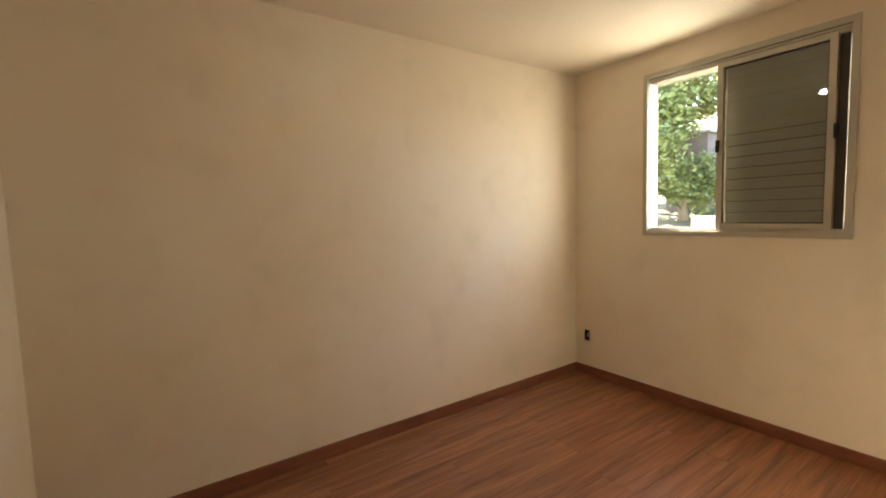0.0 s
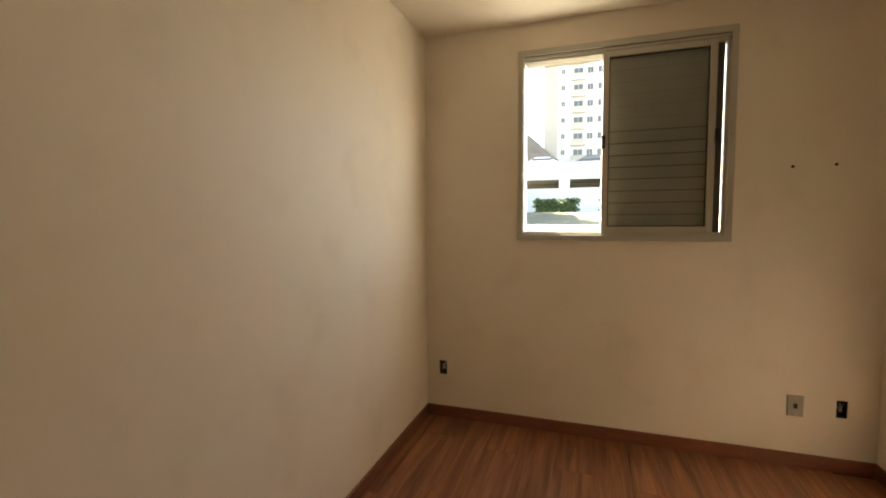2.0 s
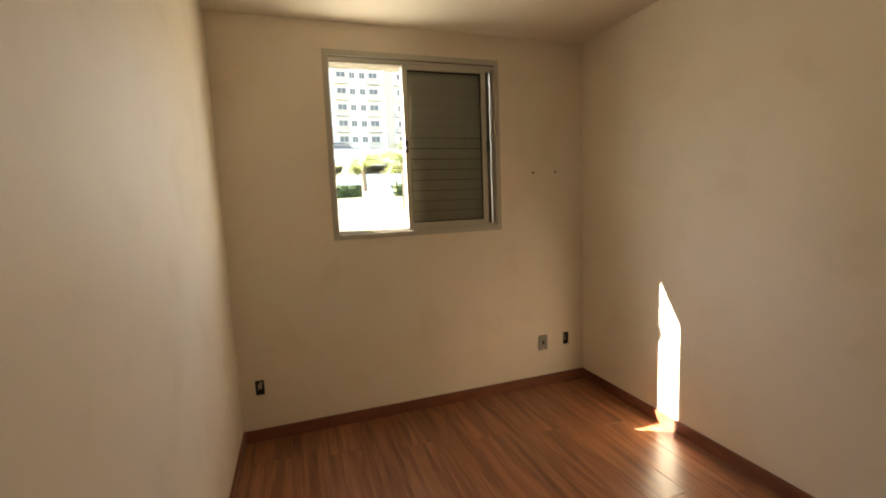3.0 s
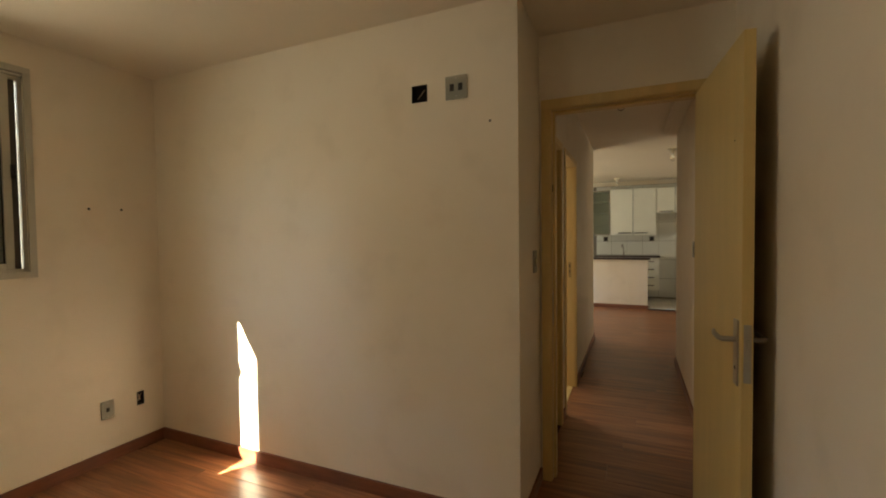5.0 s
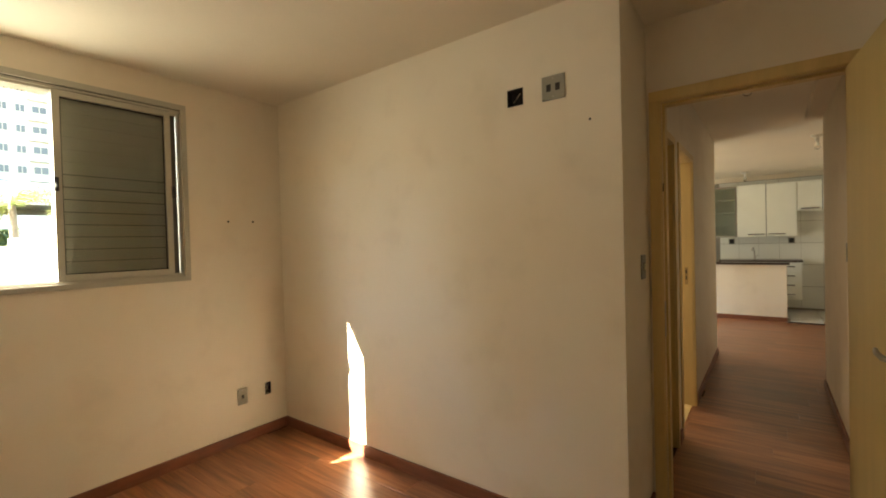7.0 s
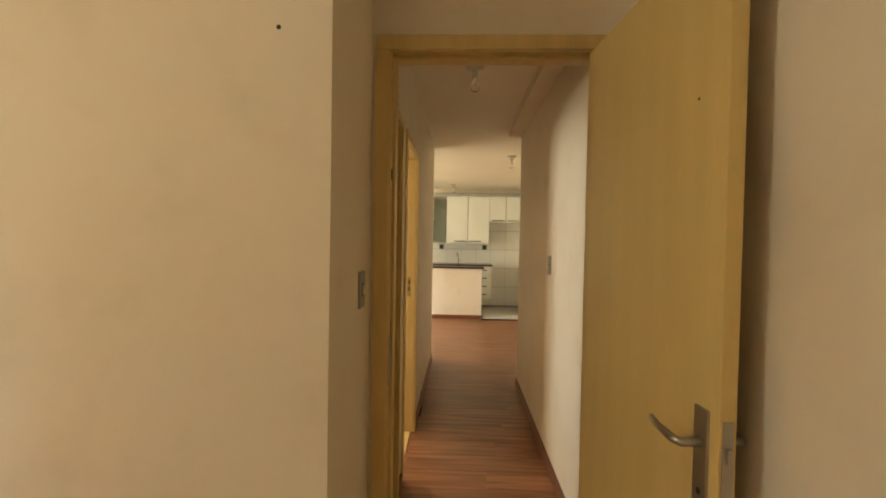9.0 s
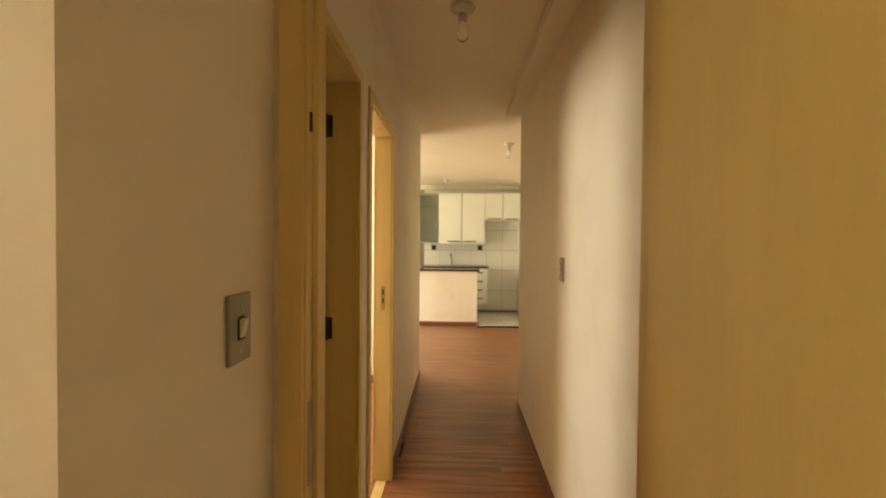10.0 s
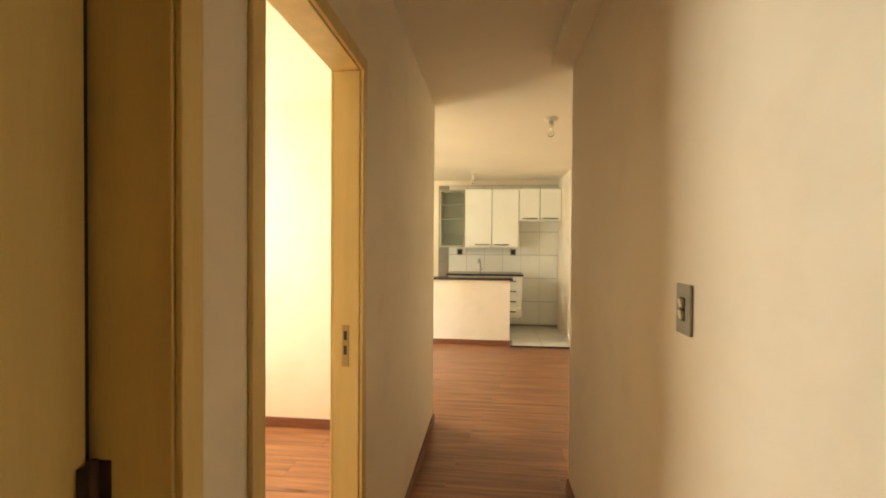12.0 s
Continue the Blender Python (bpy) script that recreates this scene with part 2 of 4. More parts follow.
def lathe(profile, at=(0, 0, 0), seg=24):
    """A turned shape about a vertical axis through at; profile: (radius, height)."""
    bm = bmesh.new()
    rings = []
    for r, h in profile:
        rings.append([bm.verts.new((at[0] + r * math.cos(2 * math.pi * k / seg), at[1] + r * math.sin(2 * math.pi * k / seg), at[2] + h)) for k in range(seg)])
    for a, b in zip(rings, rings[1:]):
        for k in range(seg):
            bm.faces.new((a[k], a[(k + 1) % seg], b[(k + 1) % seg], b[k])).smooth = True
    bm.faces.new(rings[0][::-1])
    bm.faces.new(rings[-1])
    bmesh.ops.recalc_face_normals(bm, faces=bm.faces)
    return bm


def mesh_of(name, bm, material):
    me = bpy.data.meshes.new(name)
    bm.to_mesh(me)
    bm.free()
    me.materials.append(material)
    return me


def part(name, bm, material, parent, label=""):
    ob = new(name, mesh_of(name, bm, material))
    ob.parent = parent
    return tagged(ob, label)


def thing(name, label, category, group="", kind="", bm=None, material=None, at=(0, 0, 0)):
    """A top-level thing: a mesh, or an Empty for its parts."""
    ob = new(name, mesh_of(name, bm, material) if bm else None)
    ob.location = at
    return tagged(ob, label, category, group, kind)


def structure(name, bm, material, label, category):
    return thing(name, label, category, kind="structure", bm=bm, material=material)


def wall(name, across, lo, hi, a0, a1, z0, z1, holes=(), material=None, label="off-white painted plaster wall with faint stains"):
    """A wall from lo to hi across axis x or y, along a0..a1, with holes (b0, b1, c0, c1) right through it."""
    us = sorted({a0, a1, *[h[0] for h in holes], *[h[1] for h in holes]})
    ws = sorted({z0, z1, *[h[2] for h in holes], *[h[3] for h in holes]})
    bm = bmesh.new()

    def full(i, j):
        if not (0 <= i < len(us) - 1 and 0 <= j < len(ws) - 1):
            return False
        u, w = (us[i] + us[i + 1]) / 2, (ws[j] + ws[j + 1]) / 2
        return not any(h[0] < u < h[1] and h[2] < w < h[3] for h in holes)

    def quad(*ps):
        bm.faces.new([bm.verts.new((p, u, w) if across == "x" else (u, p, w)) for p, u, w in ps])

    for i in range(len(us) - 1):
        for j in range(len(ws) - 1):
            if not full(i, j):
                continue
            u0, u1, w0, w1 = us[i], us[i + 1], ws[j], ws[j + 1]
            for p in (lo, hi):
                quad((p, u0, w0), (p, u1, w0), (p, u1, w1), (p, u0, w1))
            for di, dj, e in ((-1, 0, ((u0, w0), (u0, w1))), (1, 0, ((u1, w0), (u1, w1))), (0, -1, ((u0, w0), (u1, w0))), (0, 1, ((u0, w1), (u1, w1)))):
                if not full(i + di, j + dj):
                    quad((lo, *e[0]), (hi, *e[0]), (hi, *e[1]), (lo, *e[1]))
    bmesh.ops.remove_doubles(bm, verts=bm.verts, dist=1e-5)
    bmesh.ops.recalc_face_normals(bm, faces=bm.faces)
    return structure(name, bm, material or PAINT, label, "wall")


# ---- the plan ----
EAST, NORTH, SOUTH, WEST = 3.10, 2.633, 0.208, -0.36
SIDE, CEIL = 0.562, 2.487
CORR_W = -0.335
DOOR_N, DOOR_S = -0.278, -0.378
BACK = -7.88
WIN = (0.905, 2.005, 1.215, 2.305)

wall("wall_east", "x", EAST, EAST + 0.117, 0.058, NORTH + 0.15, 0, CEIL,
     [WIN, (2.495, 2.545, 0.29, 0.38), (0.34, 0.385, 0.29, 0.38)])
wall("wall_north", "y", NORTH, NORTH + 0.15, WEST - 0.15, EAST, 0, CEIL)
wall("wall_west", "x", WEST - 0.15, WEST, DOOR_S, NORTH, 0, CEIL)
wall("wall_south", "y", SOUTH - 0.15, SOUTH, SIDE, EAST, 0, CEIL, [(1.018, 1.104, 2.062, 2.146)])
BATH = (-1.045, -0.405, 0.0, 2.015)
ROOM2 = (-1.918, -1.225, 0.0, 2.015)
wall("wall_corridor_east", "x", SIDE, SIDE + 0.09, -3.85, SOUTH - 0.15, 0, CEIL, [BATH, ROOM2])
wall("wall_doorway", "y", DOOR_S, DOOR_N, WEST, SIDE, 0, CEIL, [(-0.260, 0.530, 0, 2.115)])
wall("wall_corridor_west", "x", CORR_W - 0.12, CORR_W, -3.0, DOOR_S, 0, CEIL)
wall("wall_hall_north", "y", -3.0, -2.88, -1.01, CORR_W - 0.12, 0, CEIL)
wall("wall_living_west", "x", -1.13, -1.01, BACK, -2.88, 0, CEIL)
wall("wall_kitchen_back", "y", BACK - 0.15, BACK, -1.13, EAST + 0.15, 0, CEIL)
wall("wall_room_two_south", "y", -3.85, -3.63, SIDE + 0.09, EAST, 0, CEIL)
wall("wall_room_two_north", "y", -1.17, -1.07, SIDE + 0.09, EAST, 0, CEIL)
wall("wall_room_two_east", "x", EAST, EAST + 0.15, -3.85, 0.058, 0, CEIL, [(-3.45, -2.35, 1.2, 2.3)])
wall("wall_living_east", "x", EAST, EAST + 0.15, BACK, -3.85, 0, CEIL, [(-6.3, -4.5, 0.3, 2.3)])
# added out of view: slab that stops sun entering the two side-room windows
structure("sun_block_slab", box(EAST + 0.16, BACK, 2.48, EAST + 1.45, -0.25, 2.60, 0.01), RENDER, "added unseen slab that keeps the sun out of the side rooms", "balcony")
structure("ceiling", box(-1.3, BACK - 0.15, CEIL, EAST + 0.15, NORTH + 0.15, CEIL + 0.12), CEILING, "plain off-white painted ceiling over all rooms", "ceiling")
structure("corridor_soffit", box(CORR_W, DOOR_S, 2.42, -0.215, -3.0, CEIL - 0.003, 0.004), CEILING, "boxed-in pipe run under the corridor ceiling", "soffit")
floor = structure("floor", box(-1.3, BACK - 0.15, -0.12, EAST + 0.15, NORTH + 0.15, -0.006), SUBFLOOR, "reddish-brown laminate plank floor", "floor")


def skirting(x0, y0, x1, y1, side, high=0.075, thick=0.014):
    """A baseboard along a wall face, standing out by thick towards side (dx, dy)."""
    dx, dy = side[0] * thick, side[1] * thick
    bm = box(x0, y0, 0.0, x1 + dx, y1 + dy, high, 0.003)
    return structure("baseboard", bm, SKIRTING, "reddish-brown wooden baseboard along the wall", "baseboard")


skirting(EAST, SOUTH + 0.014, EAST, NORTH - 0.014, (-1, 0))
skirting(WEST, NORTH, EAST, NORTH, (0, -1))
skirting(SIDE, SOUTH, EAST, SOUTH, (0, 1))
skirting(SIDE, DOOR_N + 0.014, SIDE, SOUTH, (-1, 0))
skirting(WEST, DOOR_N, WEST, NORTH - 0.014, (1, 0))
skirting(SIDE, -1.19, SIDE, -1.085, (-1, 0))
skirting(SIDE, -3.85, SIDE, -1.937, (-1, 0))
skirting(CORR_W, -3.0, CORR_W, DOOR_S, (1, 0))
skirting(SIDE + 0.09, -3.63, EAST, -3.63, (0, 1))
skirting(-1.01, -6.5, -1.01, -3.0, (1, 0))
skirting(SIDE, -3.85, EAST, -3.85, (0, -1))
skirting(-1.01, -3.0, CORR_W, -3.0, (0, -1))


# ---- doors ----
def frame_set(name, label, across, lo, hi, a0, a1, top, proud=0.012, wide=0.05, jamb=0.035, rebate=""):
    """A door lining of two jambs and a head between lo and hi, with casings on both faces."""
    ob = thing(name, label, "door frame", kind="structure")

    def piece(pname, p0, p1, u0, u1, w0, w1, bev=0.003):
        bm = box(p0, u0, w0, p1, u1, w1, bev) if across == "x" else box(u0, p0, w0, u1, p1, w1, bev)
        return part(pname, bm, FRAME_WOOD, ob)

    piece("jamb", lo, hi, a0 - jamb, a0, 0, top)
    piece("jamb", lo, hi, a1, a1 + jamb, 0, top)
    piece("head", lo, hi, a0 - jamb, a1 + jamb, top, top + jamb)
    for p0, p1 in ((lo - proud, lo - 0.001), (hi + 0.001, hi + proud)):
        piece("casing", p0, p1, a0 - wide, a0 - 0.004, 0, top + 0.004)
        piece("casing", p0, p1, a1 + 0.004, a1 + wide, 0, top + 0.004)
        piece("casing", p0, p1, a0 - wide, a1 + wide, top + 0.004, top + wide)
    return ob, piece


bed_frame, bed_piece = frame_set("door_frame_bedroom", "yellowish varnished wooden frame of the bedroom doorway", "y", DOOR_S, DOOR_N, -0.225, 0.495, 2.08, wide=0.055)
bed_piece("door_stop", DOOR_S + 0.006, DOOR_N - 0.04, 0.483, 0.496, 0, 2.08)
bed_piece("door_stop", DOOR_S + 0.006, DOOR_N - 0.04, -0.226, -0.220, 0, 2.08)
bed_piece("door_stop", DOOR_S + 0.006, DOOR_N - 0.04, -0.220, 0.483, 2.068, 2.081)
part("strike_plate", box(0.4925, DOOR_N - 0.034, 0.885, 0.4955, DOOR_N - 0.010, 1.065), STEEL, bed_frame, "steel strike plate of the lock")
part("keep_hole", box(0.492, DOOR_N - 0.028, 1.63, 0.4955, DOOR_N - 0.018, 1.67), RUST, bed_frame, "rusty old keep in the jamb")

bath_frame, bath_piece = frame_set("door_frame_bathroom", "yellowish varnished wooden frame of the closed door", "x", SIDE, SIDE + 0.16, -1.02, -0.43, 1.995)
room_frame, room_piece = frame_set("door_frame_room", "yellowish varnished wooden frame of an open doorway", "x", SIDE, SIDE + 0.09, -1.885, -1.255, 1.995)
part("strike_plate", box(SIDE + 0.035, -1.8855, 1.00, SIDE + 0.058, -1.8825, 1.14), BRASS, room_frame, "dull brass strike plate of the lock")
part("strike_hole", box(SIDE + 0.041, -1.883, 1.04, SIDE + 0.052, -1.8815, 1.07), BOX_BLACK, room_frame)
part("strike_hole", box(SIDE + 0.041, -1.883, 1.09, SIDE + 0.052, -1.8815, 1.12), BOX_BLACK, room_frame)
room_piece("threshold", SIDE + 0.02, SIDE + 0.08, -1.885, -1.255, -0.004, 0.006)


def hinge(parent, x, y, z, turn=0):
    h = part("hinge", tube([(x, y, z - 0.045), (x, y, z - 0.042), (x, y, z + 0.042), (x, y, z + 0.045)], [0.004, 0.008, 0.008, 0.004], 10), RUST, parent, "rusty dark iron hinge")
    part("hinge_leaf", box(x - 0.02, y - 0.022, z - 0.04, x + 0.004, y - 0.004, z + 0.04, 0.001), RUST, h)
    part("hinge_leaf", box(x + 0.001, y + 0.004, z - 0.04, x + 0.004, y + 0.02, z + 0.04, 0.0008), RUST, h)
    return h


bath_door = thing("door_bathroom", "closed yellowish varnished flush door with dark hinges", "door", kind="structure")
part("leaf", box(SIDE + 0.120, -1.008, 0.008, SIDE + 0.153, -0.433, 1.99, 0.003), LEAF_WOOD, bath_door)
# dark strip paints the shade in the open gap between leaf and jamb
part("gap_strip", box(SIDE + 0.127, -1.019, 0.0, SIDE + 0.150, -1.009, 1.99), DARK, bath_door)
for z in (0.30, 1.07, 1.83):
    hinge(bath_door, SIDE + 0.113, -1.010, z)

# bedroom door, open past a right angle
LEAF_ANGLE = 95.2
bed_door = thing("door_bedroom", "open yellowish varnished flush door with steel lever handles", "door", kind="structure", at=(-0.194, DOOR_N + 0.004, 0))
bed_door.rotation_euler = (0, 0, radians(LEAF_ANGLE))
leaf = part("leaf", box(0, 0.0, 0.008, 0.70, 0.035, 2.07, 0.002), LEAF_WOOD, bed_door)
part("peg_hole", tube([(0.61, -0.0012, 1.72), (0.61, 0.002, 1.72)], 0.003, 8), BOX_BLACK, leaf)
for s, y in ((-1, 0.0), (1, 0.035)):
    plate = part("handle_plate", box(0.632, y, 0.86, 0.674, y + s * 0.006, 1.09, 0.0015), STEEL, bed_door, "brushed steel handle plate")
    part("lever", tube([(0.653, y + s * 0.006, 1.02), (0.653, y + s * 0.045, 1.02), (0.637, y + s * 0.052, 1.02), (0.577, y + s * 0.052, 1.023), (0.542, y + s * 0.046, 1.027)], [0.009, 0.009, 0.009, 0.008, 0.006], 12), STEEL, plate, "steel lever handle")
    part("keyhole", tube([(0.653, y + s * 0.0055, 0.92), (0.653, y + s * 0.0068, 0.92)], 0.007, 10), BOX_BLACK, plate)
part("lock_face", box(0.6995, 0.006, 0.88, 0.702, 0.029, 1.08, 0.0008), STEEL, bed_door, "steel lock face on the door edge")
part("latch", box(0.702, 0.012, 1.00, 0.710, 0.023, 1.03, 0.002), STEEL, bed_door)
for z in (0.3, 1.05, 1.83):
    part("hinge", tube([(-0.004, 0.030, z - 0.045), (-0.004, 0.030, z + 0.045)], 0.007, 10), RUST, bed_door, "rusty dark iron hinge")

# ---- bedroom window ----
y0, y1, z0, z1 = WIN
win = thing("window_1", "grey aluminium sliding window, one half open, one shuttered", "window", kind="structure")
F = EAST
for nm, b in (("trim", (F - 0.012, y0 - 0.022, z0 - 0.022, F - 0.001, y1 + 0.022, z0 + 0.010)), ("trim", (F - 0.012, y0 - 0.022, z1 - 0.012, F - 0.001, y1 + 0.022, z1 + 0.022)),
              ("trim", (F - 0.012, y0 - 0.022, z0 + 0.010, F - 0.001, y0 + 0.010, z1 - 0.012)), ("trim", (F - 0.012, y1 - 0.010, z0 + 0.010, F - 0.001, y1 + 0.022, z1 - 0.012))):
    part(nm, box(*b, 0.002), ALUMINIUM, win)
sill = part("window_frame", box(F + 0.001, y0, z0, F + 0.114, y1, z0 + 0.022, 0.001), ALUMINIUM, win)
headf = part("window_frame", box(F + 0.001, y0, z1 - 0.030, F + 0.114, y1, z1, 0.001), ALUMINIUM, win)
part("window_frame", box(F + 0.030, y0, z0 + 0.022, F + 0.114, y0 + 0.020, z1 - 0.030, 0.001), ALUMINIUM, win)
part("window_frame", box(F + 0.001, y1 - 0.016, z0 + 0.022, F + 0.114, y1, z1 - 0.030, 0.001), ALUMINIUM, win)
for x in (0.012, 0.036, 0.068, 0.100):
    part("track", box(F + x, y0 + 0.012, z0 + 0.022, F + x + 0.004, y1 - 0.016, z0 + 0.029), ALUMINIUM, sill)
    part("track", box(F + x, y0 + 0.012, z1 - 0.046, F + x + 0.004, y1 - 0.016, z1 - 0.030), ALUMINIUM, headf)
for k in range(26):
    yy = 1.56 + k * 0.0165
    part("brush", box(F + 0.106, yy, z1 - 0.055, F + 0.110, yy + 0.011, z1 - 0.030), ALUMINIUM, headf)


def sash(x, a, b, stile, label, first=ALUMINIUM):
    s = part("sash", box(F + x, a, z0 + 0.026, F + x + 0.024, a + stile, z1 - 0.034, 0.002), first, win, label)
    part("stile", box(F + x, b - stile, z0 + 0.026, F + x + 0.024, b, z1 - 0.034, 0.002), ALUMINIUM, s)
    part("rail", box(F + x, a + stile, z0 + 0.026, F + x + 0.024, b - stile, z0 + 0.060, 0.002), ALUMINIUM, s)
    part("rail", box(F + x, a + stile, z1 - 0.066, F + x + 0.024, b - stile, z1 - 0.034, 0.002), ALUMINIUM, s)
    return s


SA, SB = 0.936, 1.545
glazed = sash(0.004, SA + 0.036, SB, 0.034, "aluminium sash with a clear pane")
shut = sash(0.040, SA - 0.005, SB, 0.041, "aluminium shutter sash with grey slats and a dark stile", DARK_ALUMINIUM)
pane = part("pane", box(F + 0.014, SA + 0.070, z0 + 0.060, F + 0.018, SB - 0.034, z1 - 0.066), GLASS, glazed, "clear window pane")
n = 14
for k in range(n):
    zz = z0 + 0.062 + k * (z1 - z0 - 0.13) / n
    hgt = (z1 - z0 - 0.13) / n
    tilt = 0.013 if k < 7 else 0.005
    fill = 0.955 if k < 8 else 1.0
    bm = bmesh.new()
    pr = [(0.0, 0.0), (0.005, hgt * 0.25), (0.004 + tilt, hgt * fill), (tilt - 0.001, hgt * fill)]
    va = [bm.verts.new((F + 0.043 + px, SA + 0.036, zz + pz)) for px, pz in pr]
    vb = [bm.verts.new((F + 0.043 + px, SB - 0.036, zz + pz)) for px, pz in pr]
    bm.faces.new(va), bm.faces.new(vb[::-1])
    for i in range(4):
        bm.faces.new((va[i], vb[i], vb[(i + 1) % 4], va[(i + 1) % 4]))
    bmesh.ops.recalc_face_normals(bm, faces=bm.faces)
    part("slat", bm, SLAT, shut)
# added dark sheet: gives the gaps between slats their shade
part("slat_gap_shade", box(F + 0.0645, SA + 0.03, z0 + 0.05, F + 0.068, SB - 0.03, z1 - 0.05), DARK, shut)
for q in ((SA + 0.066, z0 + 0.058, SB - 0.030, z0 + 0.066), (SA + 0.066, z1 - 0.074, SB - 0.030, z1 - 0.064), (SA + 0.066, z0 + 0.066, SA + 0.076, z1 - 0.074), (SB - 0.040, z0 + 0.066, SB - 0.030, z1 - 0.074)):
    part("gap_strip", box(F + 0.0195, q[0], q[1], F + 0.025, q[2], q[3]), DARK, glazed, "dark rubber seal")
# no real recess: a dark bar draws the shadow line under the head trim
part("groove_shade", box(F - 0.0005, y0 + 0.01, z1 - 0.016, F + 0.003, y1 - 0.01, z1 - 0.0121), DARK, headf)
for yy in (SB - 0.008, SA + 0.030):
    l = part("latch", box(F - 0.010, yy - 0.010, 1.725, F + 0.005, yy + 0.010, 1.80, 0.003), BOX_BLACK, glazed, "black plastic sash latch")
    part("latch_grip", box(F - 0.024, yy - 0.006, 1.745, F - 0.010, yy + 0.006, 1.765, 0.002), BOX_BLACK, l)


# windows of the other rooms, seen only by their light
for nm, a, b, c, d in (("window_2", -3.45, -2.35, 1.2, 2.3), ("window_3", -6.3, -4.5, 0.3, 2.3)):
    w2 = thing(nm, "grey aluminium window in a side room", "window", kind="structure")
    for q in ((a, c, b, c + 0.03), (a, d - 0.03, b, d), (a, c + 0.03, a + 0.03, d - 0.03), (b - 0.03, c + 0.03, b, d - 0.03)):
        part("window_frame", box(F + 0.09, q[0], q[1], F + 0.13, q[2], q[3], 0.002), ALUMINIUM, w2)


# ---- sockets and switches ----
def plate_thing(name, label, category, at, face, wide, high, holes, material=PLATE, group=""):
    """A cover plate in local coordinates: x along the wall, y out of it, z up."""
    ob = thing(name, label, category, group=group, at=at)
    ob.rotation_euler = (0, 0, radians(face))
    part("cover_plate", box(-wide / 2, 0.0005, -high / 2, wide / 2, 0.008, high / 2, 0.003), PLATE, ob)
    for kind_, hx, hz, hw, hh in holes:
        if kind_ == "hole":
            part("socket_opening", box(hx - hw / 2, 0.0078, hz - hh / 2, hx + hw / 2, 0.0092, hz + hh / 2, 0.0005), BOX_BLACK, ob)
        elif kind_ == "rocker":
            bz = part("rocker_bezel", box(hx - hw / 2 - 0.004, 0.0078, hz - hh / 2 - 0.004, hx + hw / 2 + 0.004, 0.0095, hz + hh / 2 + 0.004, 0.0005), BOX_BLACK, ob)
            bm = box(hx - hw / 2, 0.008, hz - hh / 2, hx + hw / 2, 0.016, hz + hh / 2, 0.002)
            for v in bm.verts:
                if v.co.y > 0.012:
                    v.co.y += (v.co.z - hz) * 0.22
            part("rocker", bm, IVORY, bz, "ivory rocker")
        else:
            part("screw", tube([(hx, 0.0075, hz), (hx, 0.0095, hz)], 0.0035, 10), STEEL, ob)
    return ob


def junction_box(name, label, at, face, wide, high, wires):
    """An open box let into the wall, with loose wires."""
    ob = thing(name, label, "junction box", at=at)
    ob.rotation_euler = (0, 0, radians(face))
    bm = bmesh.new()
    t = 0.003
    box_in(bm, -wide / 2, -0.05, -high / 2, wide / 2, -0.046, high / 2)
    for q in ((-wide / 2, -high / 2, -wide / 2 + t, high / 2), (wide / 2 - t, -high / 2, wide / 2, high / 2), (-wide / 2 + t, -high / 2, wide / 2 - t, -high / 2 + t), (-wide / 2 + t, high / 2 - t, wide / 2 - t, high / 2)):
        box_in(bm, q[0], -0.046, q[1], q[2], 0.0015, q[3])
    part("box_shell", bm, BOX_BLACK, ob)
    rnd = random.Random(int(at[1] * 100) + 7)
    for _ in range(wires):
        p = [(rnd.uniform(-0.3, 0.3) * wide, y, rnd.uniform(-0.3, 0.35) * high) for y in (-0.046, -0.03, -0.012, -0.004)]
        part("wire", tube(p, 0.0022, 6), WIRE, ob, "loose bare wire end")
    return ob


junction_box("junction_box", "open black wall box with loose wires above the baseboard", (EAST, 2.52, 0.335), 90, 0.05, 0.09, 3)
junction_box("junction_box", "open black wall box with loose wires beside a socket", (EAST, 0.3625, 0.335), 90, 0.045, 0.09, 4)
junction_box("junction_box", "open square wall box with wires high on the wall", (1.061, SOUTH, 2.104), 0, 0.086, 0.084, 1)
plate_thing("wall_socket", "grey socket plate low on the window wall", "socket", (EAST, 0.563, 0.33), 90, 0.072, 0.112, [("hole", 0, 0, 0.018, 0.026), ("screw", 0, 0.042, 0, 0), ("screw", 0, -0.042, 0, 0)])
plate_thing("wall_socket", "square grey plate with two sockets high on the wall", "socket", (0.861, SOUTH, 2.107), 0, 0.112, 0.112, [("hole", -0.022, 0, 0.022, 0.034), ("hole", 0.022, 0, 0.022, 0.034), ("screw", 0, 0.042, 0, 0), ("screw", 0, -0.042, 0, 0)])
plate_thing("light_switch", "grey switch plate with one ivory rocker beside the door", "switch", (SIDE, -0.125, 1.252), 90, 0.074, 0.118, [("rocker", 0, 0, 0.014, 0.032), ("screw", 0, 0.040, 0, 0), ("screw", 0, -0.040, 0, 0)])
plate_thing("light_switch", "grey switch plate with two ivory rockers in the corridor", "switch", (CORR_W, -1.54, 1.268), -90, 0.074, 0.118, [("rocker", 0, 0.014, 0.016, 0.020), ("rocker", 0, -0.014, 0.016, 0.020), ("screw", 0, 0.042, 0, 0), ("screw", 0, -0.042, 0, 0)])
for y, z in ((0.622, 1.582), (0.44, 1.585)):
    thing("screw_hole", "small dark screw hole in the wall beside the window", "hole", bm=tube([(EAST - 0.0012, y, z), (EAST + 0.002, y, z)], 0.008, 8), material=BOX_BLACK)
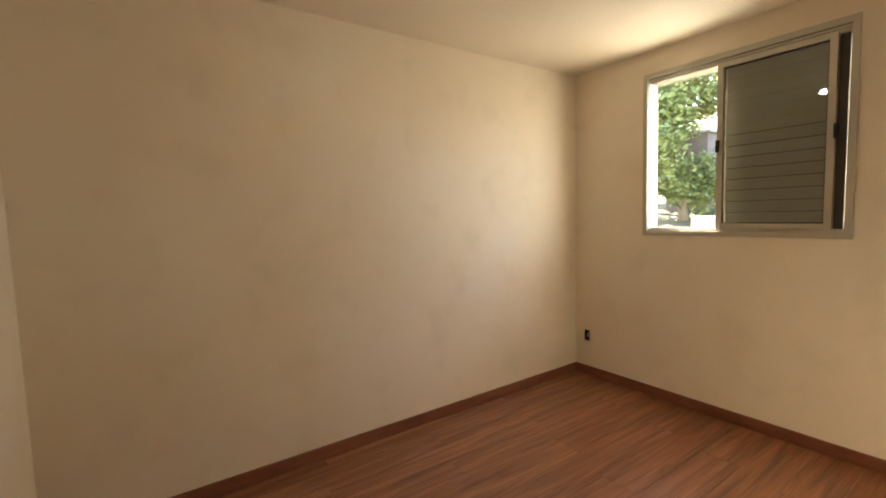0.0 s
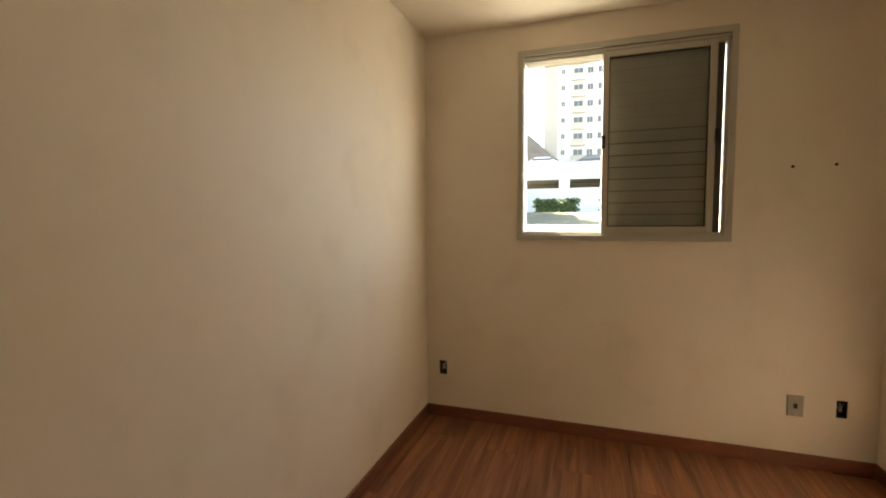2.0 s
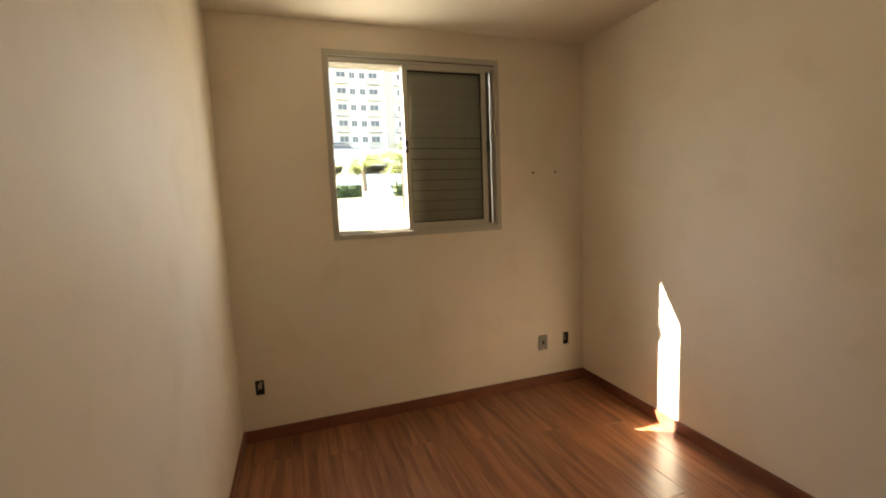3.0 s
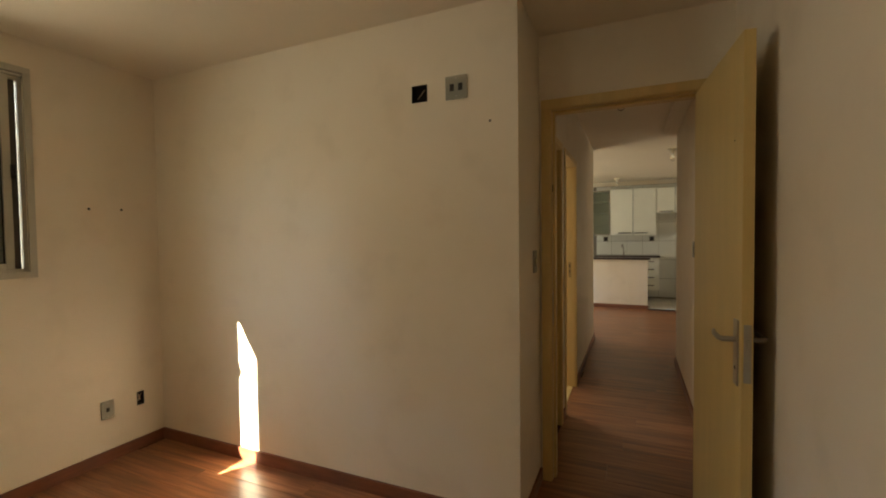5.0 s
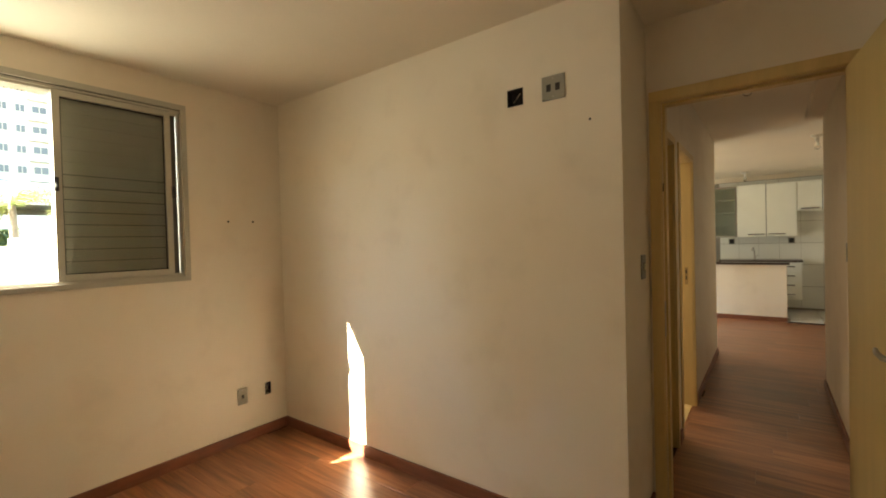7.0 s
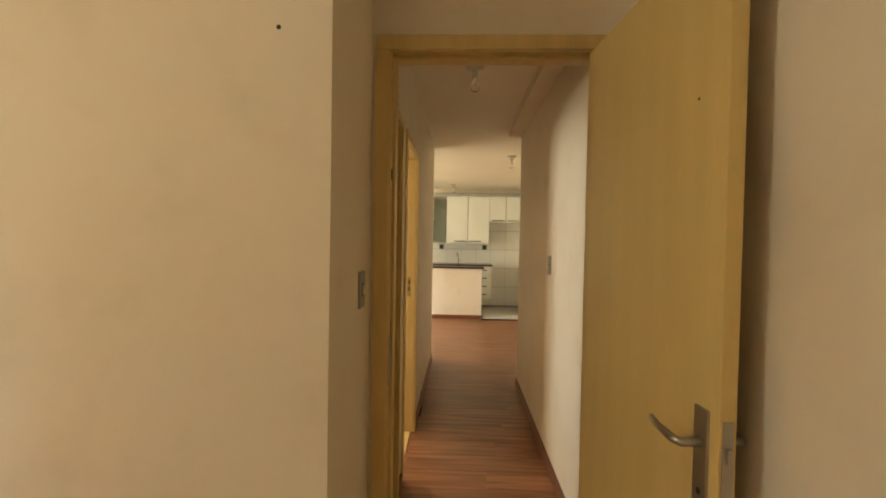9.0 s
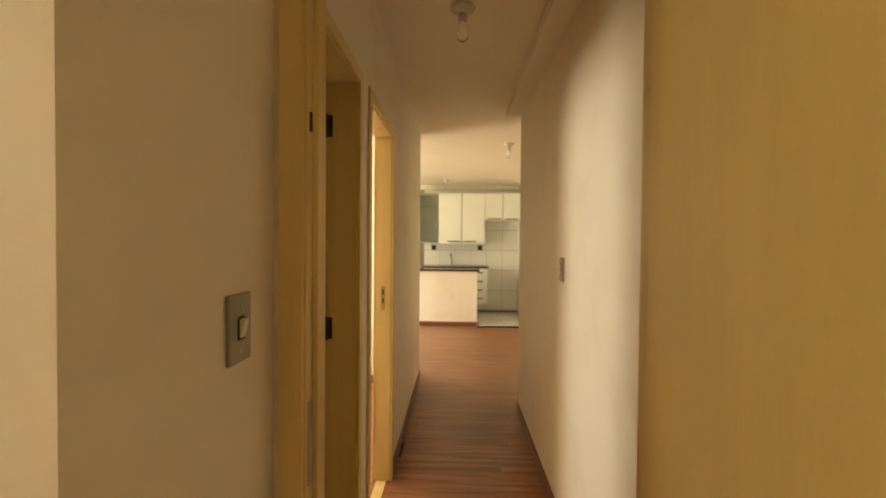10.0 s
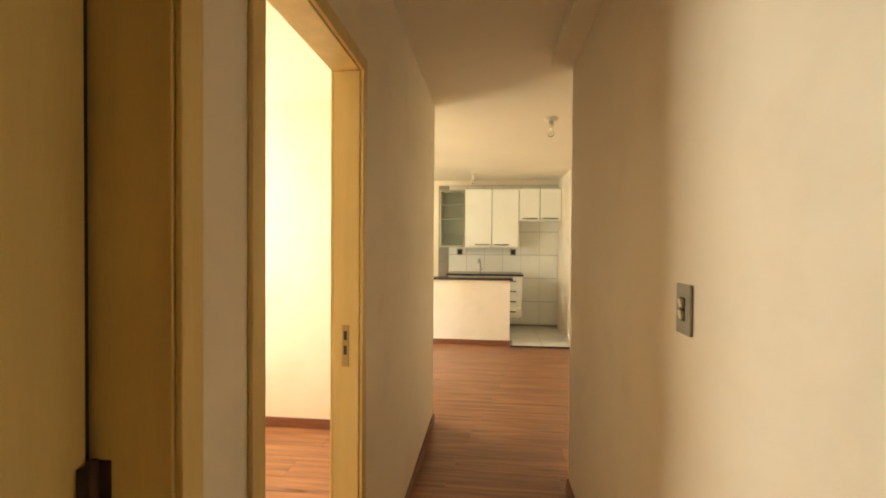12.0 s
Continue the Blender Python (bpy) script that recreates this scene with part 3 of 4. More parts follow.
thing("screw_hole", "small dark screw hole in the wall under the sockets", "hole", bm=tube([(0.695, SOUTH + 0.0012, 1.93), (0.695, SOUTH - 0.002, 1.93)], 0.006, 8), material=BOX_BLACK)


# ---- ceiling lamps ----
def bare_lamp(at, label, bulb=BULB, state="clear glass bulb, unlit", high=1.0):
    ob = thing("ceiling_lamp", label, "lamp", group="bare bulb ceiling lamps", at=at)
    part("rose", lathe([(0.058, 0.0), (0.06, -0.006), (0.05, -0.02), (0.026, -0.028), (0.024, -0.03)]), PORCELAIN, ob)
    part("socket", lathe([(0.019, -0.028), (0.021, -0.034), (0.02, -0.07), (0.016, -0.074)]), PORCELAIN, ob)
    shape = [(0.013, -0.07), (0.015, -0.085), (0.024, -0.105), (0.029, -0.125), (0.024, -0.148), (0.010, -0.158), (0.002, -0.16)]
    part("bulb", lathe([(rad, -0.07 + (h + 0.07) * high) for rad, h in shape]), bulb, ob, state)
    return ob


bare_lamp((1.02, 1.57, CEIL), "lit bare bulb in a porcelain rose on the bedroom ceiling", LIT_BULB, "glowing round glass bulb", 0.6)
bare_lamp((0.168, -1.43, CEIL), "unlit bare bulb in a porcelain rose on the corridor ceiling")
bare_lamp((-0.385, -4.25, CEIL), "unlit bare bulb in a porcelain rose on the living room ceiling")
bare_lamp((0.38, -7.14, CEIL), "unlit bare bulb in a porcelain rose on the kitchen ceiling")

# ---- kitchen ----
thing("peninsula", "low white painted half wall of the kitchen", "half wall", kind="structure", bm=box(-0.163, -6.68, 0, EAST, -6.54, 0.903, 0.004), material=PAINT)
skirting(-0.163, -6.54, EAST, -6.54, (0, 1), high=0.07)
thing("peninsula_top", "dark polished granite slab on the half wall", "worktop", bm=box(-0.198, -6.76, 0.903, EAST - 0.002, -6.505, 0.938, 0.005), material=GRANITE)
thing("worktop", "dark polished granite sink worktop along the back wall", "worktop", bm=box(-0.40, BACK + 0.012, 0.905, 0.80, -7.28, 0.938, 0.005), material=GRANITE)
kfloor = structure("kitchen_floor", box_in(box(-1.01, BACK, -0.005, -0.163, -6.47, 0.020), -0.163, BACK, -0.005, EAST, -6.68, 0.020), GROUT, "raised pale tiled kitchen floor", "floor")
structure("kitchen_threshold", box(-1.01, -6.47, -0.004, -0.163, -6.445, 0.024, 0.002), GRANITE, "dark stone edge of the kitchen floor", "threshold")


def cabinet_door(parent, x0, x1, zb, zt, y, handle):
    d = part("door", box(x0 + 0.005, y, zb + 0.003, x1 - 0.005, y + 0.018, zt - 0.003, 0.003), CABINET, parent)
    bar = part("handle", tube([(handle[0], y + 0.042, handle[2]), (handle[1], y + 0.042, handle[2])], 0.009, 8), HANDLE, d, "dark metal bar handle")
    for hx in (handle[0] + 0.015, handle[1] - 0.015):
        part("handle_post", tube([(hx, y + 0.018, handle[2]), (hx, y + 0.042, handle[2])], 0.005, 8), STEEL, d)
    return d


def wall_cabinet(x0, x1, zb, zt, label, doors=2, front=-7.56):
    c = thing("wall_cabinet", label, "cabinet", group="kitchen wall cabinets")
    part("body", box(x0, BACK + 0.012, zb, x1, front, zt, 0.001), CABINET, c)
    mid = (x0 + x1) / 2
    # dark strip deepens the shadow line where the doors meet
    part("door_gap_shade", box(mid - 0.0047, front + 0.0005, zb + 0.003, mid + 0.0047, front + 0.012, zt - 0.003), DARK, c)
    cabinet_door(c, mid, x1, zb, zt, front + 0.001, (mid + 0.03, mid + 0.27, zb + 0.045) if x1 - x0 > 0.7 else (mid + 0.04, mid + 0.28, zb + 0.03))
    cabinet_door(c, x0, mid, zb, zt, front + 0.001, (mid - 0.27, mid - 0.03, zb + 0.045) if x1 - x0 > 0.7 else (mid - 0.28, mid - 0.04, zb + 0.03))
    return c


wall_cabinet(-0.339, 0.522, 1.35, 2.30, "white two-door wall cabinet with bar handles")
wall_cabinet(-1.006, -0.342, 1.79, 2.30, "short white two-door wall cabinet over the tiles")
gc = thing("wall_cabinet", "white wall cabinet with a green glass door and shelves", "cabinet", group="kitchen wall cabinets")
for b in ((0.526, BACK + 0.012, 1.35, 0.541, -7.56, 2.29), (0.93, BACK + 0.012, 1.35, 0.945, -7.56, 2.29), (0.541, BACK + 0.012, 1.35, 0.93, -7.56, 1.365), (0.541, BACK + 0.012, 2.275, 0.93, -7.56, 2.29), (0.541, BACK + 0.012, 1.365, 0.93, BACK + 0.018, 2.275)):
    part("panel", box(*b), CABINET, gc)
for z in (1.57, 1.81, 2.05):
    part("shelf", box(0.541, BACK + 0.02, z, 0.93, -7.58, z + 0.015), CABINET, gc)
gd = part("glass_door", box(0.55, -7.556, 1.375, 0.921, -7.552, 2.265), GREEN_GLASS, gc, "green tinted glass door")
for b in ((0.528, -7.559, 1.352, 0.55, -7.541, 2.288), (0.921, -7.559, 1.352, 0.943, -7.541, 2.288), (0.55, -7.559, 1.352, 0.921, -7.541, 1.375), (0.55, -7.559, 2.265, 0.921, -7.541, 2.288)):
    part("door_frame", box(*b, 0.001), STEEL, gd)

du = thing("drawer_unit", "white hanging drawer unit under the worktop", "drawers")
part("body", box(-0.385, BACK + 0.02, 0.26, 0.0, -7.32, 0.903, 0.001), CABINET, du)
for k in range(4):
    zb = 0.268 + k * 0.158
    dr = part("drawer", box(-0.380, -7.319, zb, -0.004, -7.30, zb + 0.147, 0.002), CABINET, du)
    part("handle", tube([(-0.29, -7.275, zb + 0.09), (-0.10, -7.275, zb + 0.09)], 0.009, 8), HANDLE, dr, "dark metal bar handle")
    for hx in (-0.27, -0.12):
        part("handle_post", tube([(hx, -7.30, zb + 0.09), (hx, -7.275, zb + 0.09)], 0.005, 8), STEEL, dr)
bc = thing("base_cabinet", "white base cabinet under the sink", "cabinet")
part("body", box(0.004, BACK + 0.02, 0.10, 0.78, -7.32, 0.903, 0.001), CABINET, bc)
part("plinth", box(0.01, BACK + 0.02, 0.02, 0.77, -7.38, 0.098), CABINET, bc)
cabinet_door(bc, 0.004, 0.39, 0.10, 0.90, -7.319, (0.12, 0.36, 0.84))
cabinet_door(bc, 0.39, 0.78, 0.10, 0.90, -7.319, (0.42, 0.66, 0.84))
tp = thing("tap", "chrome swan-neck kitchen tap behind the sink", "tap")
part("base", lathe([(0.024, 0.938), (0.024, 0.945), (0.016, 0.955), (0.014, 0.99)], (0.27, -7.70, 0)), STEEL, tp)
part("spout", tube([(0.27, -7.70, 0.985), (0.275, -7.70, 1.10), (0.29, -7.66, 1.16), (0.30, -7.60, 1.15), (0.305, -7.57, 1.10)], 0.011, 10), STEEL, tp)
part("lever", tube([(0.27, -7.70, 0.98), (0.22, -7.69, 1.01)], 0.007, 8), STEEL, tp)
for x in (0.63, -0.27):
    plate_thing("wall_socket", "dark socket box on the kitchen tiles", "socket", (x, BACK + 0.010, 1.27), 0, 0.10, 0.11, [("hole", 0, 0, 0.07, 0.08)], group="kitchen sockets")
plate_thing("wall_socket", "small grey switch plate on the kitchen wall", "switch", (1.16, BACK + 0.010, 2.0), 0, 0.07, 0.11, [("hole", 0, 0, 0.03, 0.04)])
# ---- outside ----
def rise(x, y):
    """Height of the ground: flat by the house, a lawn that climbs, a terrace, then a hill."""
    h = -1.0
    h += 2.7 * min(max((x - 13) / 15, 0), 1)
    h += 3.5 * min(max((x - 46) / 3, 0), 1)
    h += 4.4 * min(max((x - 55) / 18, 0), 1)
    hill = min(max((y - 3) / 13, 0), 1) * min(max((x - 48) / 30, 0), 1)
    h += 8.5 * hill * hill * (3 - 2 * hill)
    return h + (0.12 * noise.noise(Vector((x * 0.3, y * 0.3, 0))) if x > 12 else 0)


def ground_sheet():
    xs = [-3000, -600, -100, -20, 4] + [6 + 1.5 * i for i in range(64)] + [110, 140, 200, 400, 1000, 3000]
    ys = [-3000, -800, -200, -100] + [-60 + 2 * i for i in range(66)] + [90, 130, 250, 800, 3000]
    bm = bmesh.new()
    grid = [[bm.verts.new((x, y, rise(x, y))) for y in ys] for x in xs]
    for i in range(len(xs) - 1):
        for j in range(len(ys) - 1):
            f = bm.faces.new((grid[i][j], grid[i + 1][j], grid[i + 1][j + 1], grid[i][j + 1]))
            f.smooth = True
            f.material_index = 1 if xs[i] > 52 and ys[j] > 3 else 0
    ob = structure("ground", bm, GRASS, "dry green lawn rising to a bare sandy hillside", "ground")
    ob.data.materials.append(SOIL)


ground_sheet()

fence_wall = thing("garden_wall", "low yellow painted garden wall", "wall", kind="structure", bm=box(10.0, -26, -1.0, 10.22, 5.0, 1.18, 0.01), material=YELLOW)
fence = thing("fence", "thin grey metal fence on the garden wall", "fence")
part("rail", tube([(10.11, -26, 1.60), (10.11, -0.6, 1.60)], 0.012, 6), CONCRETE, fence)
part("rail", tube([(10.11, -26, 1.26), (10.11, -0.6, 1.26)], 0.010, 6), CONCRETE, fence)
for k in range(26):
    yy = -26 + k
    part("post", tube([(10.11, yy, 1.17), (10.11, yy, 1.62)], 0.012, 6), CONCRETE, fence)
for y, w, h, m, lab in ((-0.1, 0.55, 1.75, CONCRETE, "grey concrete utility box on the lawn"), (-1.5, 0.5, 1.7, CONCRETE, "grey concrete utility box on the lawn"), (-2.4, 0.35, 2.3, RENDER, "white rendered gate pillar on the lawn")):
    thing("utility_box", lab, "box", bm=box(13.6, y - w / 2, -1.0, 14.1, y + w / 2, h, 0.03), material=m)
pf = thing("play_frame", "red metal play frame on the lawn", "play frame")
for y in (-4.4, -3.6):
    part("post", tube([(13.0, y, -1.0), (13.0, y, 1.95)], 0.05, 8), RED, pf)
for z in (1.2, 1.6, 1.95):
    part("bar", tube([(13.0, -4.4, z), (13.0, -3.6, z)], 0.05, 8), RED, pf)


# parking deck
def parking_deck(y0, y1, x=40.0):
    ob = thing("parking_deck", "pale concrete parking deck with dark openings", "parking deck")
    base = 1.6
    part("slab", box(x, y0, base + 3.1, x + 5.9, y1, base + 3.85, 0.03), RENDER, ob)
    part("parapet", box(x - 0.2, y0, base + 3.85, x - 0.02, y1, base + 4.55, 0.02), RENDER, ob)
    part("inner_wall", box(x + 5.0, y0, base, x + 5.4, y1, base + 3.1), CONCRETE, ob)
    part("front_wall", box(x, y0, base - 0.3, x + 0.3, y1, base + 2.35, 0.02), RENDER, ob)
    k = y0
    while k < y1:
        part("pillar", box(x - 0.02, k, base - 0.3, x + 0.5, k + 0.9, base + 3.099, 0.02), RENDER, ob)
        k += 6.2
    return ob


parking_deck(-34.0, 10.4)


def car(at, turn, paint, label):
    ob = thing("car", label, "car", group="parked cars", at=at)
    ob.rotation_euler = (0, 0, radians(turn))
    bm = bmesh.new()
    prof = [(-2.05, 0.30), (-2.1, 0.75), (-1.7, 0.92), (-1.15, 0.98), (-0.55, 1.42), (0.75, 1.46), (1.55, 1.0), (2.05, 0.9), (2.1, 0.35)]
    a = [bm.verts.new((x, -0.83 + 0.12 * (z > 1.1), z)) for x, z in prof]
    b = [bm.verts.new((x, 0.83 - 0.12 * (z > 1.1), z)) for x, z in prof]
    bm.faces.new(a), bm.faces.new(b[::-1])
    for i in range(len(prof)):
        j = (i + 1) % len(prof)
        bm.faces.new((a[i], b[i], b[j], a[j]))
    bmesh.ops.recalc_face_normals(bm, faces=bm.faces)
    bmesh.ops.bevel(bm, geom=list(bm.edges), offset=0.05, segments=2, affect="EDGES")
    part("body", bm, paint, ob)
    for s in (-1, 1):
        part("side_window", box(-0.85, s * 0.735, 1.02, 1.05, s * 0.80, 1.34, 0.02), PANE, ob)
        for wx in (-1.3, 1.3):
            w = part("tyre", tube([(wx, s * 0.66, 0.31), (wx, s * 0.86, 0.31)], 0.31, 16), RUBBER, ob)
            part("rim", tube([(wx, s * 0.80, 0.31), (wx, s * 0.87, 0.31)], 0.19, 12), STEEL, w)
    return ob


for y, p, lab in ((5.5, CAR_WHITE, "white parked car on the deck"), (1.0, CAR_DARK, "dark parked car on the deck"), (-2.2, CAR_DARK, "dark parked car on the deck"), (-9.5, CAR_DARK, "dark parked car on the deck"), (-13.5, CAR_WHITE, "white parked car on the deck")):
    car((42.0, y, 5.45), 84, p, lab)
for y, p in ((10.2, CAR_WHITE), (14.0, CAR_DARK)):
    car((35.0, y, rise(35.0, y)), 80, p, "car parked by the trees on the lawn's edge")


def hedge(x, y0, y1, base, high, deep=1.2):
    """A clipped hedge: a core hidden by many small leaves."""
    rnd = random.Random(int(y0 * 10))
    ob = thing("hedge", "clipped dark green hedge in front of the deck", "hedge", group="hedges")
    part("core", box(x + 0.15, y0 + 0.15, base, x + deep - 0.15, y1 - 0.15, base + high - 0.15, 0.1), HEDGE, ob)
    bm = bmesh.new()
    for _ in range(int((y1 - y0) * 260)):
        p = Vector((x + rnd.choice((0.08, rnd.random() * deep)), rnd.uniform(y0, y1), base + high * rnd.random()))
        if p.x > x + 0.2:
            p.z = base + high - 0.1
        p += Vector((rnd.uniform(-.08, .08), rnd.uniform(-.08, .08), rnd.uniform(-.08, .08)))
        leaf_in(bm, p, rnd, 0.16)
    part("leaves", bm, HEDGE, ob)


def leaf_in(bm, p, rnd, size):
    u = Vector((rnd.uniform(-1, 1), rnd.uniform(-1, 1), rnd.uniform(-0.6, 0.6))).normalized()
    w = u.orthogonal().normalized()
    w = (w * math.cos(rnd.random() * 6) + u.cross(w) * math.sin(rnd.random() * 6)).normalized()
    a = size * rnd.uniform(0.6, 1.3)
    bm.faces.new([bm.verts.new(q) for q in (p - u * a, p + w * a * 0.45, p + u * a, p - w * a * 0.45)])


for y0_, y1_ in ((6.6, 8.9), (2.2, 5.0), (-2.4, 0.9), (-8.5, -4.2), (-14.0, -10.0)):
    hedge(29.0, y0_, y1_, 1.6, 0.95)


def tree(x, y, high, spread, leafm, seed, label, clumps=70, per=90):
    rnd = random.Random(seed)
    base = rise(x, y) - 0.1
    ob = thing("tree", label, "tree", group="trees")
    top = Vector((x + rnd.uniform(-.5, .5), y + rnd.uniform(-.5, .5), base + high * 0.8))
    fork = Vector((x, y, base + high * 0.32))
    part("trunk", tube([(x, y, base), fork, (fork + top) / 2 + Vector((0.2, -0.2, 0)), top], [0.28, 0.2, 0.12, 0.03], 10), BARK, ob)
    tips = []
    for k in range(9):
        ang = k * 2.4 + rnd.random()
        r = spread * rnd.uniform(0.45, 0.85)
        end = Vector((x + r * math.cos(ang), y + r * math.sin(ang), base + high * rnd.uniform(0.5, 0.9)))
        st = fork.lerp(top, rnd.uniform(0.0, 0.6))
        part("limb", tube([st, st.lerp(end, 0.5) + Vector((0, 0, 0.3)), end], [0.1, 0.06, 0.02], 6), BARK, ob)
        tips.append((st, end))
    bm = bmesh.new()
    for _ in range(clumps):
        st, end = rnd.choice(tips)
        c = st.lerp(end, rnd.uniform(0.45, 1.15)) + Vector((rnd.gauss(0, .5), rnd.gauss(0, .5), rnd.gauss(0.3, .6)))
        rad = rnd.uniform(0.35, 0.95)
        for _ in range(per):
            leaf_in(bm, c + Vector((rnd.gauss(0, .5), rnd.gauss(0, .5), rnd.gauss(0, .38))) * rad, rnd, 0.15)
    part("crown", bm, leafm, ob, "loose crown of many small leaves")
    return ob


tree(21, 12.2, 9.5, 3.6, LEAVES, 1, "tall leafy green tree on the slope", 90, 110)
tree(26, 16.5, 12.5, 4.4, DARK_LEAVES, 2, "tall dark green tree on the slope", 110, 110)
tree(18, 12.0, 5.5, 2.4, LEAVES, 3, "small bright green tree on the slope", 60, 110)
tree(43, 14.4, 10.0, 3.8, DARK_LEAVES, 4, "dark green tree above the stepped wall", 90, 110)
tree(42, 11.9, 7.6, 2.8, LEAVES, 5, "yellow-green tree above the stepped wall", 60, 100)
tree(30, 22, 14.0, 5.0, DARK_LEAVES, 6, "tall dark green tree behind the others", 100, 100)
tree(29, 14.8, 13.5, 4.2, LEAVES, 8, "tall yellow-green tree behind the shed", 120, 110)
tree(22, 14.2, 8.0, 3.0, LEAVES, 9, "broad yellow-green tree on the slope", 90, 110)
tree(36, 19, 16.0, 5.5, DARK_LEAVES, 10, "very tall dark tree on the hill", 110, 100)
tree(22.5, 11.4, 2.6, 1.5, LEAVES, 14, "low leafy bush before the shed", 40, 90)
tree(75, 14.6, 3.4, 2.4, DARK_LEAVES, 7, "small dark tree on the hillside", 40, 80)


def stepped_wall(x, y0, y1, z0, z1, panels):
    """A pale wall that climbs a bare soil bank in steps, panel by panel."""
    bank = thing("soil_bank", "bare brown soil bank below a stepped wall", "bank", kind="structure")
    bm = bmesh.new()
    for y, z in ((y0, z0), (y1, z1)):
        for p in ((x - 3.0, y, 1.5), (x + 0.4, y, z - 0.6), (x + 0.4, y, 1.5)):
            bm.verts.new(p)
    bm.verts.ensure_lookup_table()
    for q in ((0, 1, 2), (3, 5, 4), (0, 3, 4, 1), (1, 4, 5, 2), (0, 2, 5, 3)):
        bm.faces.new([bm.verts[k] for k in q])
    bmesh.ops.recalc_face_normals(bm, faces=bm.faces)
    part("slope", bm, SOIL, bank)
    ob = thing("stepped_wall", "pale stepped boundary wall climbing the soil bank", "wall", kind="structure")
    step = (y1 - y0) / panels
    for k in range(panels):
        top = z0 + (z1 - z0) * (k + 0.5) / panels
        a, b = y0 + k * step, y0 + (k + 1) * step
        part("wall_panel", box(x, a, top - 0.95, x + 0.25, b, top + 0.35, 0.02), BEIGE, ob)
        part("pier", box(x - 0.08, a - 0.16, top - 0.95, x - 0.01, a + 0.16, top + 0.5, 0.02), BEIGE, ob)
    return ob


stepped_wall(38.4, 14.2, 7.4, 3.4, 5.7, 9)
hb = thing("shed", "brown weathered shed among the trees", "shed")
part("wall", box(25.0, 11.4, 0.9, 27.0, 13.6, 5.3, 0.03), SHED, hb)
part("roof", box(24.8, 11.2, 5.3, 27.2, 13.8, 5.45, 0.02), CONCRETE, hb)


def palm(x, y, high, seed):
    rnd = random.Random(seed)
    base = rise(x, y) - 0.05
    ob = thing("palm_tree", "small feathery yellow-green palm on the lawn", "palm tree", group="palms")
    part("trunk", tube([(x, y, base), (x + 0.05, y, base + high * 0.5), (x + 0.02, y + 0.05, base + high)], [0.16, 0.12, 0.09], 10), BARK, ob)
    for k in range(15):
        ang = k * 2.4 + rnd.random() * 0.4
        up = rnd.uniform(0.2, 1.1)
        length = rnd.uniform(1.5, 2.1)
        bm = bmesh.new()
        spine = []
        for i in range(9):
            s = i / 8
            r = length * s * math.cos(up * (1 - s * 0.5))
            z = length * (s * math.sin(up) * 1.1 - 0.75 * s * s)
            spine.append(Vector((x + r * math.cos(ang), y + r * math.sin(ang), base + high + z)))
        side = Vector((-math.sin(ang), math.cos(ang), 0))
        for i in range(8):
            for q in (0.0, 0.5):
                p = spine[i].lerp(spine[i + 1], q)
                fwd = (spine[i + 1] - spine[i]).normalized()
                ln = 0.55 * math.sin(math.pi * min((i + q) / 8 + 0.12, 1)) + 0.08
                for sg in (-1, 1):
                    tip = p + side * sg * ln + fwd * ln * 0.5 + Vector((0, 0, -0.35 * ln))
                    bm.faces.new([bm.verts.new(v) for v in (p, p + fwd * 0.05, tip)])
            bm.faces.new([bm.verts.new(v) for v in (spine[i] - side * 0.015, spine[i] + side * 0.015, spine[i + 1] + side * 0.012, spine[i + 1] - side * 0.012)])
        part("frond", bm, PALM_LEAF, ob)
    return ob


palm(19, -0.7, 2.9, 11)
palm(18, -2.2, 3.2, 12)
palm(22, -4.6, 2.9, 13)


